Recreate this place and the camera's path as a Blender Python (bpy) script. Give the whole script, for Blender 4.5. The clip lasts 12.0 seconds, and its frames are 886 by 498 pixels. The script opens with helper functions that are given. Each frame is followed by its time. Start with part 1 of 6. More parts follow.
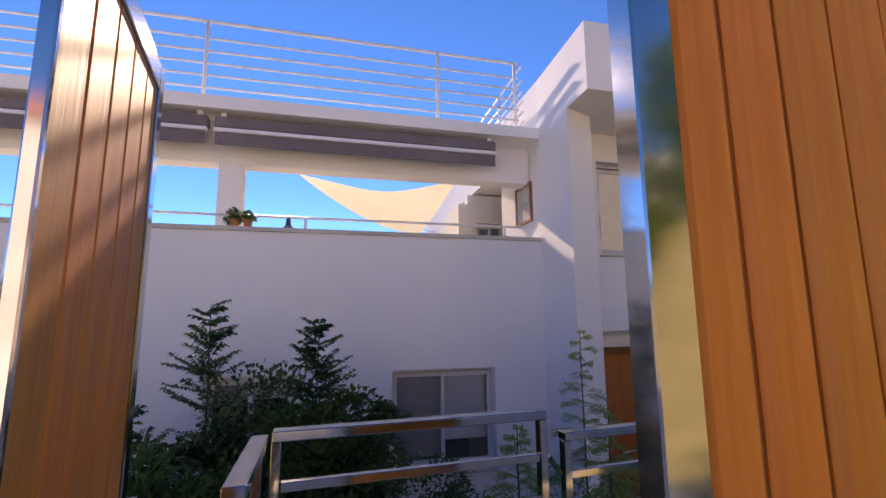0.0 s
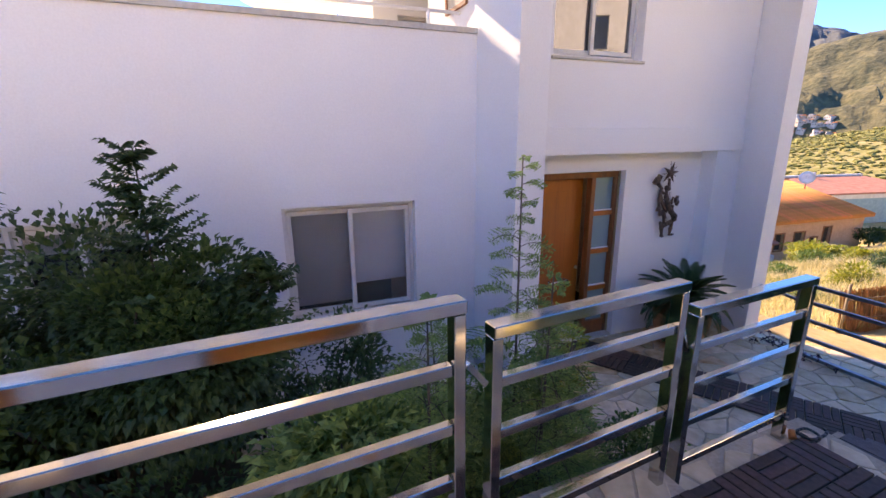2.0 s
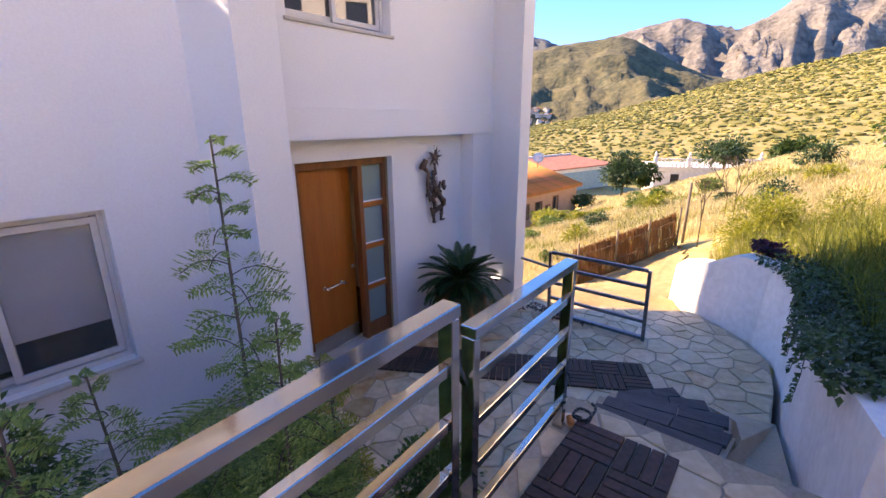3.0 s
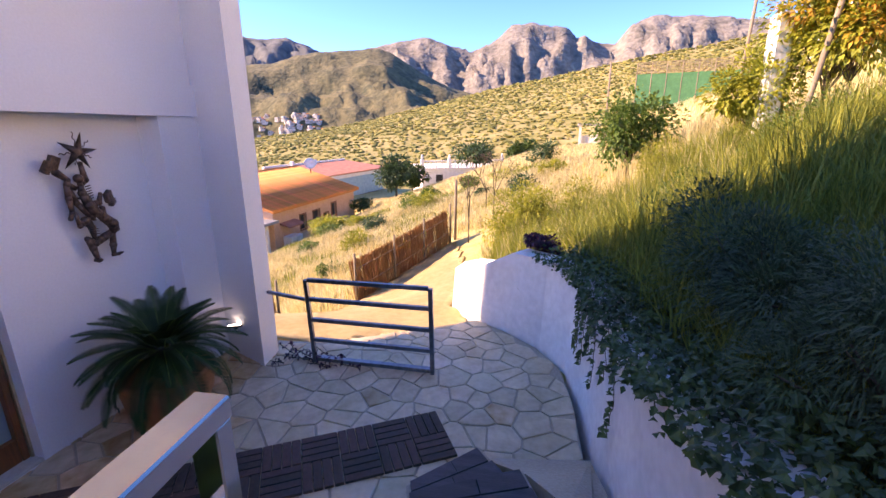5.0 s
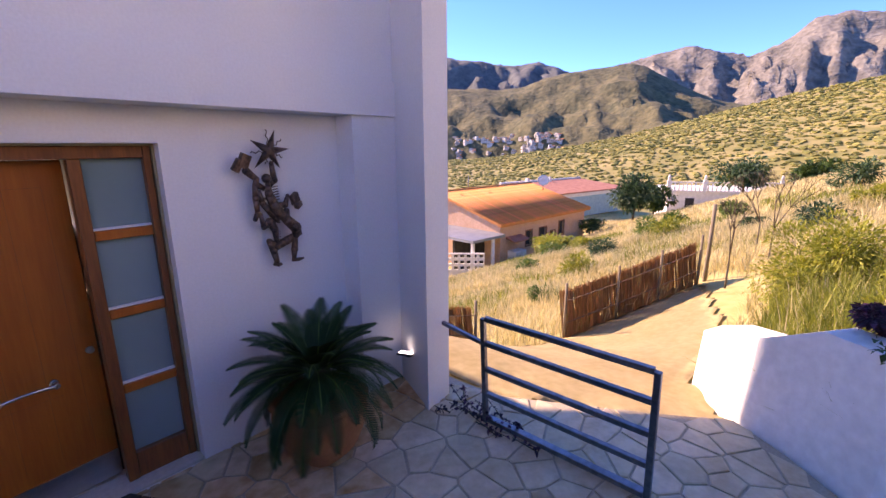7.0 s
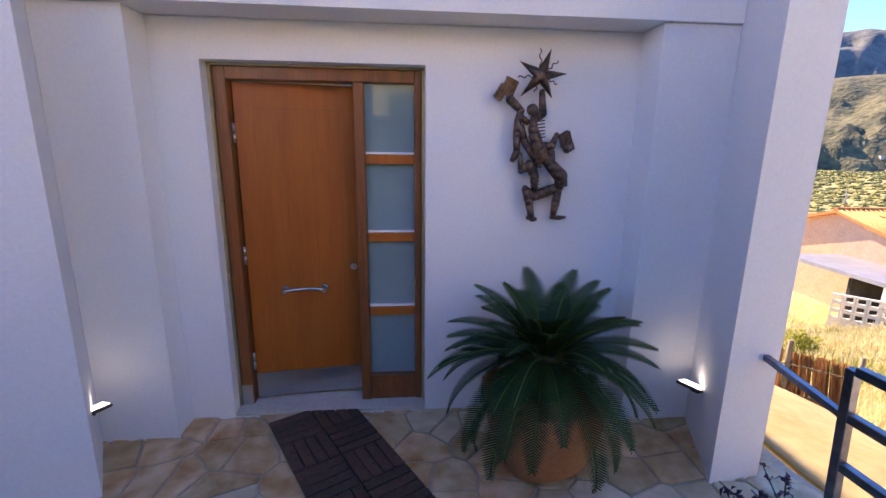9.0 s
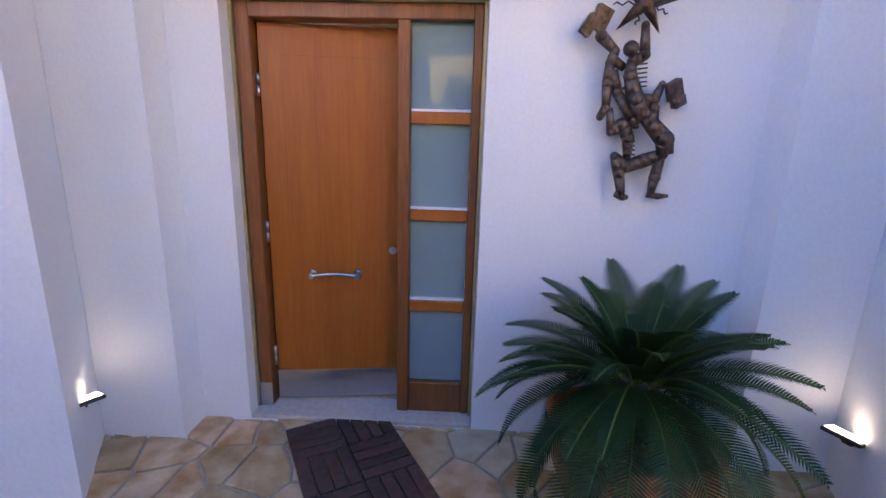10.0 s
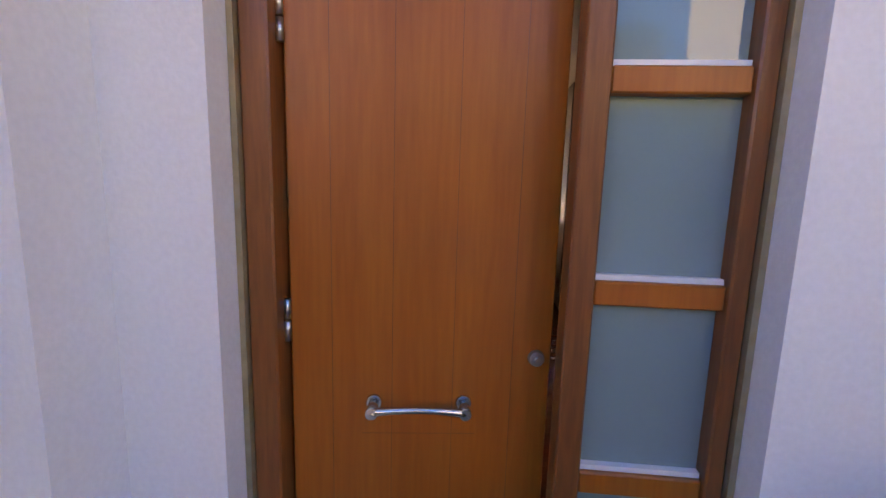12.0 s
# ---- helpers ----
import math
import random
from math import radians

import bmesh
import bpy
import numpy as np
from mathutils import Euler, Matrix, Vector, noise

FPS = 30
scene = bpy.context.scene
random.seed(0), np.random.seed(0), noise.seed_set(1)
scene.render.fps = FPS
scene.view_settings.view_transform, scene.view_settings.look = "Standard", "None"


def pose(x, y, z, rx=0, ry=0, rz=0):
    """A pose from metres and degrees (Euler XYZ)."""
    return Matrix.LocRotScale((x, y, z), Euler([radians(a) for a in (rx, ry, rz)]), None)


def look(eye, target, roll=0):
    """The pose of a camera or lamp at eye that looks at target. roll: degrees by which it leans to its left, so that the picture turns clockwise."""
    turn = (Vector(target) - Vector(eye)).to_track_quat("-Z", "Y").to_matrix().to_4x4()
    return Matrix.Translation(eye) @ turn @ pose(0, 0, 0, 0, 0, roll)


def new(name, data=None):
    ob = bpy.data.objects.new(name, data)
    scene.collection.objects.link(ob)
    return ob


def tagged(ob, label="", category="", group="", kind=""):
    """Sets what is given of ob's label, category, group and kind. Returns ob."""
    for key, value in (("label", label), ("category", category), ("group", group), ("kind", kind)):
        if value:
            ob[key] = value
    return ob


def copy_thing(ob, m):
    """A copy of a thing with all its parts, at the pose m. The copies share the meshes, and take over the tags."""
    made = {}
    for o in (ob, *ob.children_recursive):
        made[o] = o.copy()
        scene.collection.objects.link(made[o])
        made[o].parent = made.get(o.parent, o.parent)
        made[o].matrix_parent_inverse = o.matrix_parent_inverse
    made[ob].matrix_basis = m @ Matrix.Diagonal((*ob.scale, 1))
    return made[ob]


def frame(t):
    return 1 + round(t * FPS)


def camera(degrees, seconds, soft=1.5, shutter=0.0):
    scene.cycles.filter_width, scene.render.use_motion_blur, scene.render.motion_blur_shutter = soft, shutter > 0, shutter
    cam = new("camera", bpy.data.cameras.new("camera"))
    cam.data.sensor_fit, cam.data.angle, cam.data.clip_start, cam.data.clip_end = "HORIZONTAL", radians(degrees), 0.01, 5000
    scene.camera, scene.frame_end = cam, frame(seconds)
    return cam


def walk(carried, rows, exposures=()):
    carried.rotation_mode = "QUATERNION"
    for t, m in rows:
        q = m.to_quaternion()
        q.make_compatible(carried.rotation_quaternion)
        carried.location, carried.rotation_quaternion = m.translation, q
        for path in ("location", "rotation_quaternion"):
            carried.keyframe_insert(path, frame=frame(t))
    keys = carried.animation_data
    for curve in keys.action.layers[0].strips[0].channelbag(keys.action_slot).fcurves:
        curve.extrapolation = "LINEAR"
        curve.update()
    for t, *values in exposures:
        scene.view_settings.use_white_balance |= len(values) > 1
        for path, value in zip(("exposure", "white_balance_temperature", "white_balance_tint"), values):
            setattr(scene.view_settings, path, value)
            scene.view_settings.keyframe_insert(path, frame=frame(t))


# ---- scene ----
cam = camera(91.1, 12.0)

PATH = [
    (0, (-3.573, -5.375, 2.726), (-3.095, -3.455, 3.017), -0.4),
    (0.5, (-3.503, -5.023, 2.677), (-3.039, -3.078, 2.632), -0.3),
    (1, (-3.414, -4.715, 2.703), (-2.97, -2.793, 2.372), -0.1),
    (1.5, (-3.211, -4.491, 2.715), (-2.734, -2.603, 2.262), -0.3),
    (2, (-3.001, -4.292, 2.692), (-2.267, -2.501, 2.188), -0.5),
    (2.5, (-2.692, -4.041, 2.643), (-1.568, -2.475, 2.106), -0.5),
    (3, (-2.338, -3.831, 2.619), (-0.868, -2.595, 2.061), -0.5),
    (3.5, (-1.976, -3.678, 2.595), (-0.29, -2.766, 2.025), -0.4),
    (5.5, (-0.374, -3.394, 2.331), (1.521, -3.036, 1.802), -0.1),
    (6, (-0.024, -3.293, 2.336), (1.869, -2.891, 1.831), -0.5),
    (6.5, (0.211, -3.229, 2.273), (1.975, -2.414, 1.798), -0.8),
    (7, (0.383, -3.183, 2.204), (1.838, -1.888, 1.752), -0.5),
    (7.5, (0.582, -3.093, 2.112), (1.683, -1.482, 1.673), 0.0),
    (9.5, (1.214, -2.532, 1.633), (1.222, -0.581, 1.195), 1.0),
    (10, (1.184, -2.222, 1.538), (1.112, -0.273, 1.093), 1.5),
    (10.5, (1.095, -1.896, 1.474), (0.986, 0.054, 1.04), 1.6),
    (11, (0.933, -1.602, 1.455), (0.803, 0.358, 1.078), 1.6),
    (11.5, (0.778, -1.313, 1.438), (0.607, 0.653, 1.112), 1.6),
    (12, (0.624, -0.967, 1.45), (0.457, 1.003, 1.146), 1.6),
]
walk(cam, [(t, look(eye, target, roll)) for t, eye, target, roll in PATH],
     exposures=[(0.0, 1.65, 9000, 28), (0.5, 2.1, 9000, 28), (1.5, 2.65, 9700, 26), (2.5, 2.82, 10200, 27), (3.5, 2.82, 10100, 30), (6.0, 2.62, 9300, 42), (7.5, 2.42, 8800, 39), (9.5, 3.38, 9700, 24), (10.5, 3.78, 10500, 24), (12.0, 3.45, 11400, 25)])

# ---- sky and sun ----
SUN_ELEVATION, SUN_AZIMUTH = 29.0, -5.4      # degrees; azimuth from +y towards +x
world = bpy.data.worlds.new("sky")
scene.world = world
world.use_nodes = True
sky = world.node_tree.nodes.new("ShaderNodeTexSky")
sky.sky_type, sky.sun_disc = "NISHITA", False
sky.sun_elevation, sky.sun_rotation = radians(SUN_ELEVATION), radians(SUN_AZIMUTH)
sky.air_density, sky.dust_density, sky.ozone_density, sky.altitude = 0.62, 0.0, 6.0, 3000
background = world.node_tree.nodes["Background"]
background.inputs["Strength"].default_value = 0.15
deep = world.node_tree.nodes.new("ShaderNodeHueSaturation")
deep.inputs["Hue"].default_value, deep.inputs["Saturation"].default_value, deep.inputs["Value"].default_value = 0.504, 1.16, 0.9
world.node_tree.links.new(sky.outputs[0], deep.inputs["Color"])
world.node_tree.links.new(deep.outputs[0], background.inputs["Color"])
sun = new("sun", bpy.data.lights.new("sun", "SUN"))
sun.data.energy, sun.data.angle, sun.data.color = 2.3, radians(0.53), (1.0, 0.93, 0.82)
se, sa = radians(SUN_ELEVATION), radians(SUN_AZIMUTH)
sun.matrix_world = look((0, 0, 30), (-math.sin(sa) * math.cos(se) * 30, -math.cos(sa) * math.cos(se) * 30, 30 - 30 * math.sin(se)))


# ---- materials ----
def material(name, dark, light, rough=0.6, metal=0.0, grain=20.0, bump=0.1, patch=1.5, stretch=(1, 1, 1), vary=0.0, coat=0.0, space="Object", island=False, translucent=0.0, relief=0.02):
    """Two colours mixed by a coarse and a fine noise, with fine relief."""
    m = bpy.data.materials.new(name)
    m.use_nodes = True
    n, l = m.node_tree.nodes, m.node_tree.links
    bsdf = n["Principled BSDF"]
    coord = n.new("ShaderNodeTexCoord")
    scale = n.new("ShaderNodeMapping")
    scale.inputs["Scale"].default_value = stretch
    l.new(coord.outputs[space], scale.inputs["Vector"])
    coarse, fine = n.new("ShaderNodeTexNoise"), n.new("ShaderNodeTexNoise")
    coarse.inputs["Scale"].default_value, coarse.inputs["Detail"].default_value = patch, 3
    fine.inputs["Scale"].default_value, fine.inputs["Detail"].default_value = grain, 5
    for node in (coarse, fine):
        l.new(scale.outputs[0], node.inputs["Vector"])
    add = n.new("ShaderNodeMath")
    add.operation = "MULTIPLY_ADD"
    add.inputs[1].default_value = 0.5
    half = n.new("ShaderNodeMath")
    half.operation = "MULTIPLY"
    half.inputs[1].default_value = 0.5
    l.new(coarse.outputs["Fac"], half.inputs[0])
    l.new(fine.outputs["Fac"], add.inputs[0])
    l.new(half.outputs[0], add.inputs[2])
    ramp = n.new("ShaderNodeValToRGB")
    ramp.color_ramp.elements[0].position, ramp.color_ramp.elements[1].position = 0.36, 0.64
    ramp.color_ramp.elements[0].color, ramp.color_ramp.elements[1].color = (*dark, 1), (*light, 1)
    l.new(add.outputs[0], ramp.inputs["Fac"])
    colour = ramp.outputs["Color"]
    if vary:
        hsv = n.new("ShaderNodeHueSaturation")
        if island:
            rnd = n.new("ShaderNodeNewGeometry").outputs["Random Per Island"]
        else:
            rnd = n.new("ShaderNodeObjectInfo").outputs["Random"]
        span = n.new("ShaderNodeMapRange")
        span.inputs["To Min"].default_value, span.inputs["To Max"].default_value = 1 - vary, 1 + vary
        l.new(rnd, span.inputs["Value"])
        l.new(span.outputs[0], hsv.inputs["Value"])
        hue = n.new("ShaderNodeMapRange")
        hue.inputs["To Min"].default_value, hue.inputs["To Max"].default_value = 0.5 + vary * 0.05, 0.5 - vary * 0.05
        l.new(rnd, hue.inputs["Value"])
        l.new(hue.outputs[0], hsv.inputs["Hue"])
        l.new(colour, hsv.inputs["Color"])
        colour = hsv.outputs["Color"]
    l.new(colour, bsdf.inputs["Base Color"])
    bsdf.inputs["Roughness"].default_value, bsdf.inputs["Metallic"].default_value = rough, metal
    bsdf.inputs["Coat Weight"].default_value = coat
    bsdf.inputs["Coat Roughness"].default_value = 0.15
    if bump:
        b = n.new("ShaderNodeBump")
        b.inputs["Strength"].default_value, b.inputs["Distance"].default_value = bump, relief
        l.new(add.outputs[0], b.inputs["Height"])
        l.new(b.outputs[0], bsdf.inputs["Normal"])
    if translucent:
        t = n.new("ShaderNodeBsdfTranslucent")
        l.new(colour, t.inputs["Color"])
        mix = n.new("ShaderNodeMixShader")
        mix.inputs[0].default_value = translucent
        l.new(bsdf.outputs[0], mix.inputs[1])
        l.new(t.outputs[0], mix.inputs[2])
        l.new(mix.outputs[0], n["Material Output"].inputs["Surface"])
    return m


def glass(name, colour, rough, see=0.0):
    m = material(name, [c * 0.9 for c in colour], colour, rough=rough, bump=0, grain=2)
    m.node_tree.nodes["Principled BSDF"].inputs["Transmission Weight"].default_value = see
    m.node_tree.nodes["Principled BSDF"].inputs["IOR"].default_value = 1.5
    return m


def glow(name, colour, strength):
    m = material(name, colour, colour, bump=0)
    b = m.node_tree.nodes["Principled BSDF"]
    b.inputs["Emission Color"].default_value, b.inputs["Emission Strength"].default_value = (*colour, 1), strength
    return m


RENDER_WHITE = material("white_render", (0.76, 0.755, 0.74), (0.83, 0.825, 0.81), 0.85, grain=60, bump=0.12, patch=0.7)
WHITE_WALL = material("limewash", (0.7, 0.69, 0.67), (0.86, 0.85, 0.83), 0.9, grain=14, bump=0.5, patch=1.2)
COPING = material("stone_coping", (0.45, 0.42, 0.36), (0.6, 0.57, 0.5), 0.8, grain=30)
WINDOW_ALU = material("window_aluminium", (0.6, 0.58, 0.54), (0.68, 0.66, 0.62), 0.4, grain=40, bump=0.02)
ALU = material("white_aluminium", (0.72, 0.73, 0.74), (0.78, 0.79, 0.8), 0.35, grain=40, bump=0.02)
STEEL = material("polished_steel", (0.5, 0.48, 0.45), (0.64, 0.62, 0.59), 0.1, 1.0, grain=9, bump=0.03, patch=3)
BRUSHED = material("brushed_steel", (0.5, 0.5, 0.5), (0.62, 0.62, 0.62), 0.3, 1.0, grain=30, bump=0.05, stretch=(1, 1, 8))
DARK_STEEL = material("weathered_steel", (0.14, 0.14, 0.16), (0.26, 0.27, 0.31), 0.35, 0.9, grain=20, bump=0.05)
DOOR_WOOD = material("varnished_door_wood", (0.37, 0.088, 0.008), (0.45, 0.122, 0.013), 0.42, grain=9, bump=0.05, stretch=(9, 9, 0.6), patch=1.2, coat=0.1)
FRAME_WOOD = material("varnished_frame_wood", (0.17, 0.05, 0.012), (0.27, 0.085, 0.02), 0.45, grain=12, bump=0.05, stretch=(8, 8, 0.7), coat=0.2)
GATE_WOOD = material("gate_board_wood", (0.5, 0.15, 0.014), (0.68, 0.25, 0.035), 0.55, grain=7, bump=0.08, stretch=(10, 10, 0.5), patch=1.5, vary=0.1)
DECK = material("dark_deck_wood", (0.04, 0.021, 0.015), (0.095, 0.054, 0.04), 0.7, grain=30, bump=0.3, stretch=(1, 1, 1), vary=0.3)
BOARD = material("grey_deck_board", (0.05, 0.045, 0.045), (0.1, 0.09, 0.09), 0.75, grain=24, bump=0.3, stretch=(12, 1, 1), vary=0.2)
STONE = material("flagstone", (0.5, 0.37, 0.23), (0.72, 0.57, 0.39), 0.62, grain=13, bump=0.4, patch=3.2, vary=0.14)
GOLD_STONE = material("ochre_flagstone", (0.38, 0.19, 0.055), (0.68, 0.5, 0.3), 0.38, grain=9, bump=0.3, patch=5.0, vary=0.22)
MORTAR = material("mortar", (0.34, 0.27, 0.19), (0.48, 0.4, 0.3), 0.95, grain=45, bump=0.5)
PATH_STONE = material("path_stone", (0.57, 0.43, 0.22), (0.74, 0.58, 0.33), 0.9, grain=10, bump=0.5, patch=1.2, vary=0.12)
TERRACOTTA = material("terracotta", (0.4, 0.15, 0.055), (0.54, 0.23, 0.09), 0.8, grain=25, bump=0.2, patch=4)
SOIL = material("soil", (0.05, 0.035, 0.022), (0.11, 0.08, 0.05), 1.0, grain=12, bump=1.0, patch=2)
FIELD = material("dry_field", (0.3, 0.25, 0.08), (0.55, 0.44, 0.2), 1.0, grain=3.0, bump=0.8, patch=0.25)
SCRUB = material("scrub_hill", (0.15, 0.15, 0.028), (0.36, 0.29, 0.12), 1.0, grain=0.22, bump=0.5, patch=0.05, relief=0.8)
WOODED = material("wooded_hill", (0.03, 0.042, 0.022), (0.165, 0.145, 0.07), 1.0, grain=0.16, bump=0.8, patch=0.03, relief=5.0)
ROCK = material("mountain_rock", (0.085, 0.082, 0.072), (0.26, 0.235, 0.2), 1.0, grain=0.06, bump=1.0, patch=0.012, stretch=(1, 1, 1.6), relief=14.0)
# Wooded far ridge with distance haze put into its bluish base colour.
HAZED_RIDGE = material("hazed_wooded_mountain", (0.05, 0.065, 0.07), (0.15, 0.155, 0.15), 1.0, grain=0.05, bump=0.8, patch=0.01, relief=9.0)
CONCRETE = material("pale_concrete", (0.4, 0.37, 0.33), (0.55, 0.52, 0.47), 0.9, grain=30, bump=0.3)
BRONZE = material("patinated_iron", (0.05, 0.03, 0.022), (0.2, 0.13, 0.1), 0.4, 0.7, grain=45, bump=0.5, patch=16)
CANVAS = material("cream_canvas", (0.72, 0.66, 0.46), (0.8, 0.75, 0.56), 0.9, grain=50, bump=0.1, translucent=0.45)
AWNING = material("awning_fabric", (0.13, 0.11, 0.12), (0.2, 0.17, 0.18), 0.9, grain=40, bump=0.1)
FROST = glass("frosted_glass", (0.2, 0.31, 0.32), 0.035)
DARK_GLASS = glass("dark_window_glass", (0.02, 0.025, 0.03), 0.03)
BLIND = material("roller_blind", (0.42, 0.4, 0.39), (0.48, 0.46, 0.45), 0.9, grain=70, bump=0.1, stretch=(1, 1, 6))
BLIND_PALE = material("pale_blind", (0.76, 0.76, 0.78), (0.82, 0.82, 0.84), 0.9, grain=70, bump=0.1, stretch=(1, 1, 6))
CHROME = material("chrome", (0.62, 0.6, 0.57), (0.7, 0.68, 0.66), 0.16, 1.0, grain=20, bump=0)
ORANGE_TILE = material("orange_roof_tile", (0.52, 0.16, 0.045), (0.72, 0.28, 0.09), 0.85, grain=14, bump=0.2, patch=5.0, vary=0.2)
PINK_WALL = material("salmon_render", (0.62, 0.36, 0.22), (0.72, 0.45, 0.3), 0.9, grain=6, bump=0.2)
FAR_WHITE = material("far_white_wall", (0.66, 0.64, 0.6), (0.8, 0.78, 0.74), 0.9, grain=3, bump=0.1)
RED_ROOF = material("red_flat_roof", (0.34, 0.13, 0.09), (0.45, 0.19, 0.13), 0.9, grain=1.5, bump=0.1)
TEAL = material("teal_wall", (0.22, 0.36, 0.38), (0.3, 0.45, 0.47), 0.8, grain=3, bump=0.1)
GREEN_SCREEN = material("green_court_screen", (0.035, 0.17, 0.07), (0.06, 0.24, 0.1), 0.8, grain=8, bump=0.1)
REED = material("reed_screen", (0.34, 0.19, 0.09), (0.56, 0.34, 0.18), 0.9, grain=6, bump=0.3, stretch=(9, 9, 0.5), vary=0.16, island=True, translucent=0.6)
# Near-black colour stands in for the shade in rooms, house windows and porch.
UNLIT_SHADE = material("unlit_interior_shade", (0.025, 0.022, 0.02), (0.05, 0.045, 0.04), 0.9, grain=4)
WOOD_POST = material("grey_wood_post", (0.17, 0.13, 0.09), (0.3, 0.24, 0.17), 0.9, grain=9, stretch=(8, 8, 0.6), bump=0.3)
BARK = material("bark", (0.06, 0.045, 0.03), (0.14, 0.11, 0.08), 0.95, grain=20, bump=0.6, stretch=(4, 4, 1))
LEAF_DARK = material("dark_leaf", (0.028, 0.065, 0.016), (0.08, 0.15, 0.035), 0.45, grain=3, bump=0, vary=0.4, island=True, translucent=0.25)
LEAF_LIGHT = material("fresh_leaf", (0.06, 0.13, 0.02), (0.13, 0.22, 0.045), 0.5, grain=3, bump=0, vary=0.35, island=True, translucent=0.35)
LEAF_YELLOW = material("yellow_green_leaf", (0.2, 0.24, 0.025), (0.36, 0.36, 0.05), 0.5, grain=3, bump=0, vary=0.3, island=True, translucent=0.4)
LEAF_FERN = material("feathery_leaf", (0.13, 0.25, 0.06), (0.26, 0.4, 0.12), 0.5, grain=3, bump=0, vary=0.35, island=True, translucent=0.45)
LEAF_CYCAD = material("cycad_leaf", (0.008, 0.03, 0.007), (0.02, 0.06, 0.014), 0.55, grain=6, bump=0, vary=0.25, translucent=0.12)
LEAF_CYCAD.node_tree.nodes["Principled BSDF"].inputs["Specular IOR Level"].default_value = 0.2
LEAF_ROSEMARY = material("rosemary_leaf", (0.022, 0.06, 0.024), (0.055, 0.125, 0.045), 0.6, grain=3, bump=0, vary=0.35, island=True, translucent=0.2)
LEAF_RED = material("autumn_leaf", (0.4, 0.22, 0.025), (0.55, 0.42, 0.06), 0.6, grain=3, bump=0, vary=0.45, island=True, translucent=0.4)
LEAF_PURPLE = material("purple_leaf", (0.05, 0.012, 0.03), (0.11, 0.03, 0.06), 0.6, grain=3, bump=0, vary=0.4, island=True, translucent=0.2)
GRASS_GREEN = material("green_grass", (0.13, 0.17, 0.022), (0.31, 0.33, 0.055), 0.7, grain=2, bump=0, vary=0.4, island=True, translucent=0.35)
GRASS_DRY = material("dry_grass", (0.44, 0.38, 0.16), (0.68, 0.6, 0.35), 0.8, grain=2, bump=0, vary=0.35, island=True, translucent=0.35)
LAMP_WHITE = glow("lamp_face", (0.9, 0.95, 1.0), 1.1)
BLACK = material("black_plastic", (0.02, 0.02, 0.022), (0.04, 0.04, 0.042), 0.5, grain=30, bump=0.05)
PICTURE = material("faded_picture", (0.3, 0.32, 0.3), (0.55, 0.52, 0.45), 0.6, grain=9, bump=0, patch=5)
RED_WOOD = material("red_brown_wood", (0.2, 0.07, 0.03), (0.32, 0.12, 0.05), 0.6, grain=15, bump=0.1)
LEMON = material("lemon", (0.5, 0.42, 0.05), (0.62, 0.55, 0.1), 0.5, grain=30, bump=0.1)


# ---- mesh helpers ----
def box(bm, x0, x1, y0, y1, z0, z1):
    v = [bm.verts.new(p) for p in ((x0, y0, z0), (x1, y0, z0), (x1, y1, z0), (x0, y1, z0), (x0, y0, z1), (x1, y0, z1), (x1, y1, z1), (x0, y1, z1))]
    for f in ((3, 2, 1, 0), (4, 5, 6, 7), (0, 1, 5, 4), (1, 2, 6, 5), (2, 3, 7, 6), (3, 0, 4, 7)):
        bm.faces.new([v[i] for i in f])
    return bm


def prism(bm, pts, z0, z1):
    """Upright prism over a plan polygon, counter-clockwise; z0 and z1 may be one height or a list."""
    n = len(pts)
    lo = z0 if isinstance(z0, (list, tuple)) else [z0] * n
    hi = z1 if isinstance(z1, (list, tuple)) else [z1] * n
    a = [bm.verts.new((p[0], p[1], z)) for p, z in zip(pts, lo)]
    b = [bm.verts.new((p[0], p[1], z)) for p, z in zip(pts, hi)]
    bm.faces.new(b)
    bm.faces.new(a[::-1])
    for i in range(n):
        j = (i + 1) % n
        bm.faces.new((a[i], a[j], b[j], b[i]))
    return bm


def bar(bm, p, q, w, h=None, up=(0, 0, 1)):
    """A rectangular bar from p to q, w across and h high."""
    p, q, h = Vector(p), Vector(q), h or w
    d = (q - p).normalized()
    u = Vector(up)
    if abs(d.dot(u)) > 0.95:
        u = Vector((0, 1, 0))
    s = d.cross(u).normalized()
    u = s.cross(d).normalized()
    ring = [s * w / 2 + u * h / 2, -s * w / 2 + u * h / 2, -s * w / 2 - u * h / 2, s * w / 2 - u * h / 2]
    a, b = [bm.verts.new(p + r) for r in ring], [bm.verts.new(q + r) for r in ring]
    bm.faces.new(a[::-1])
    bm.faces.new(b)
    for i in range(4):
        bm.faces.new((a[i], a[(i + 1) % 4], b[(i + 1) % 4], b[i]))
    return bm


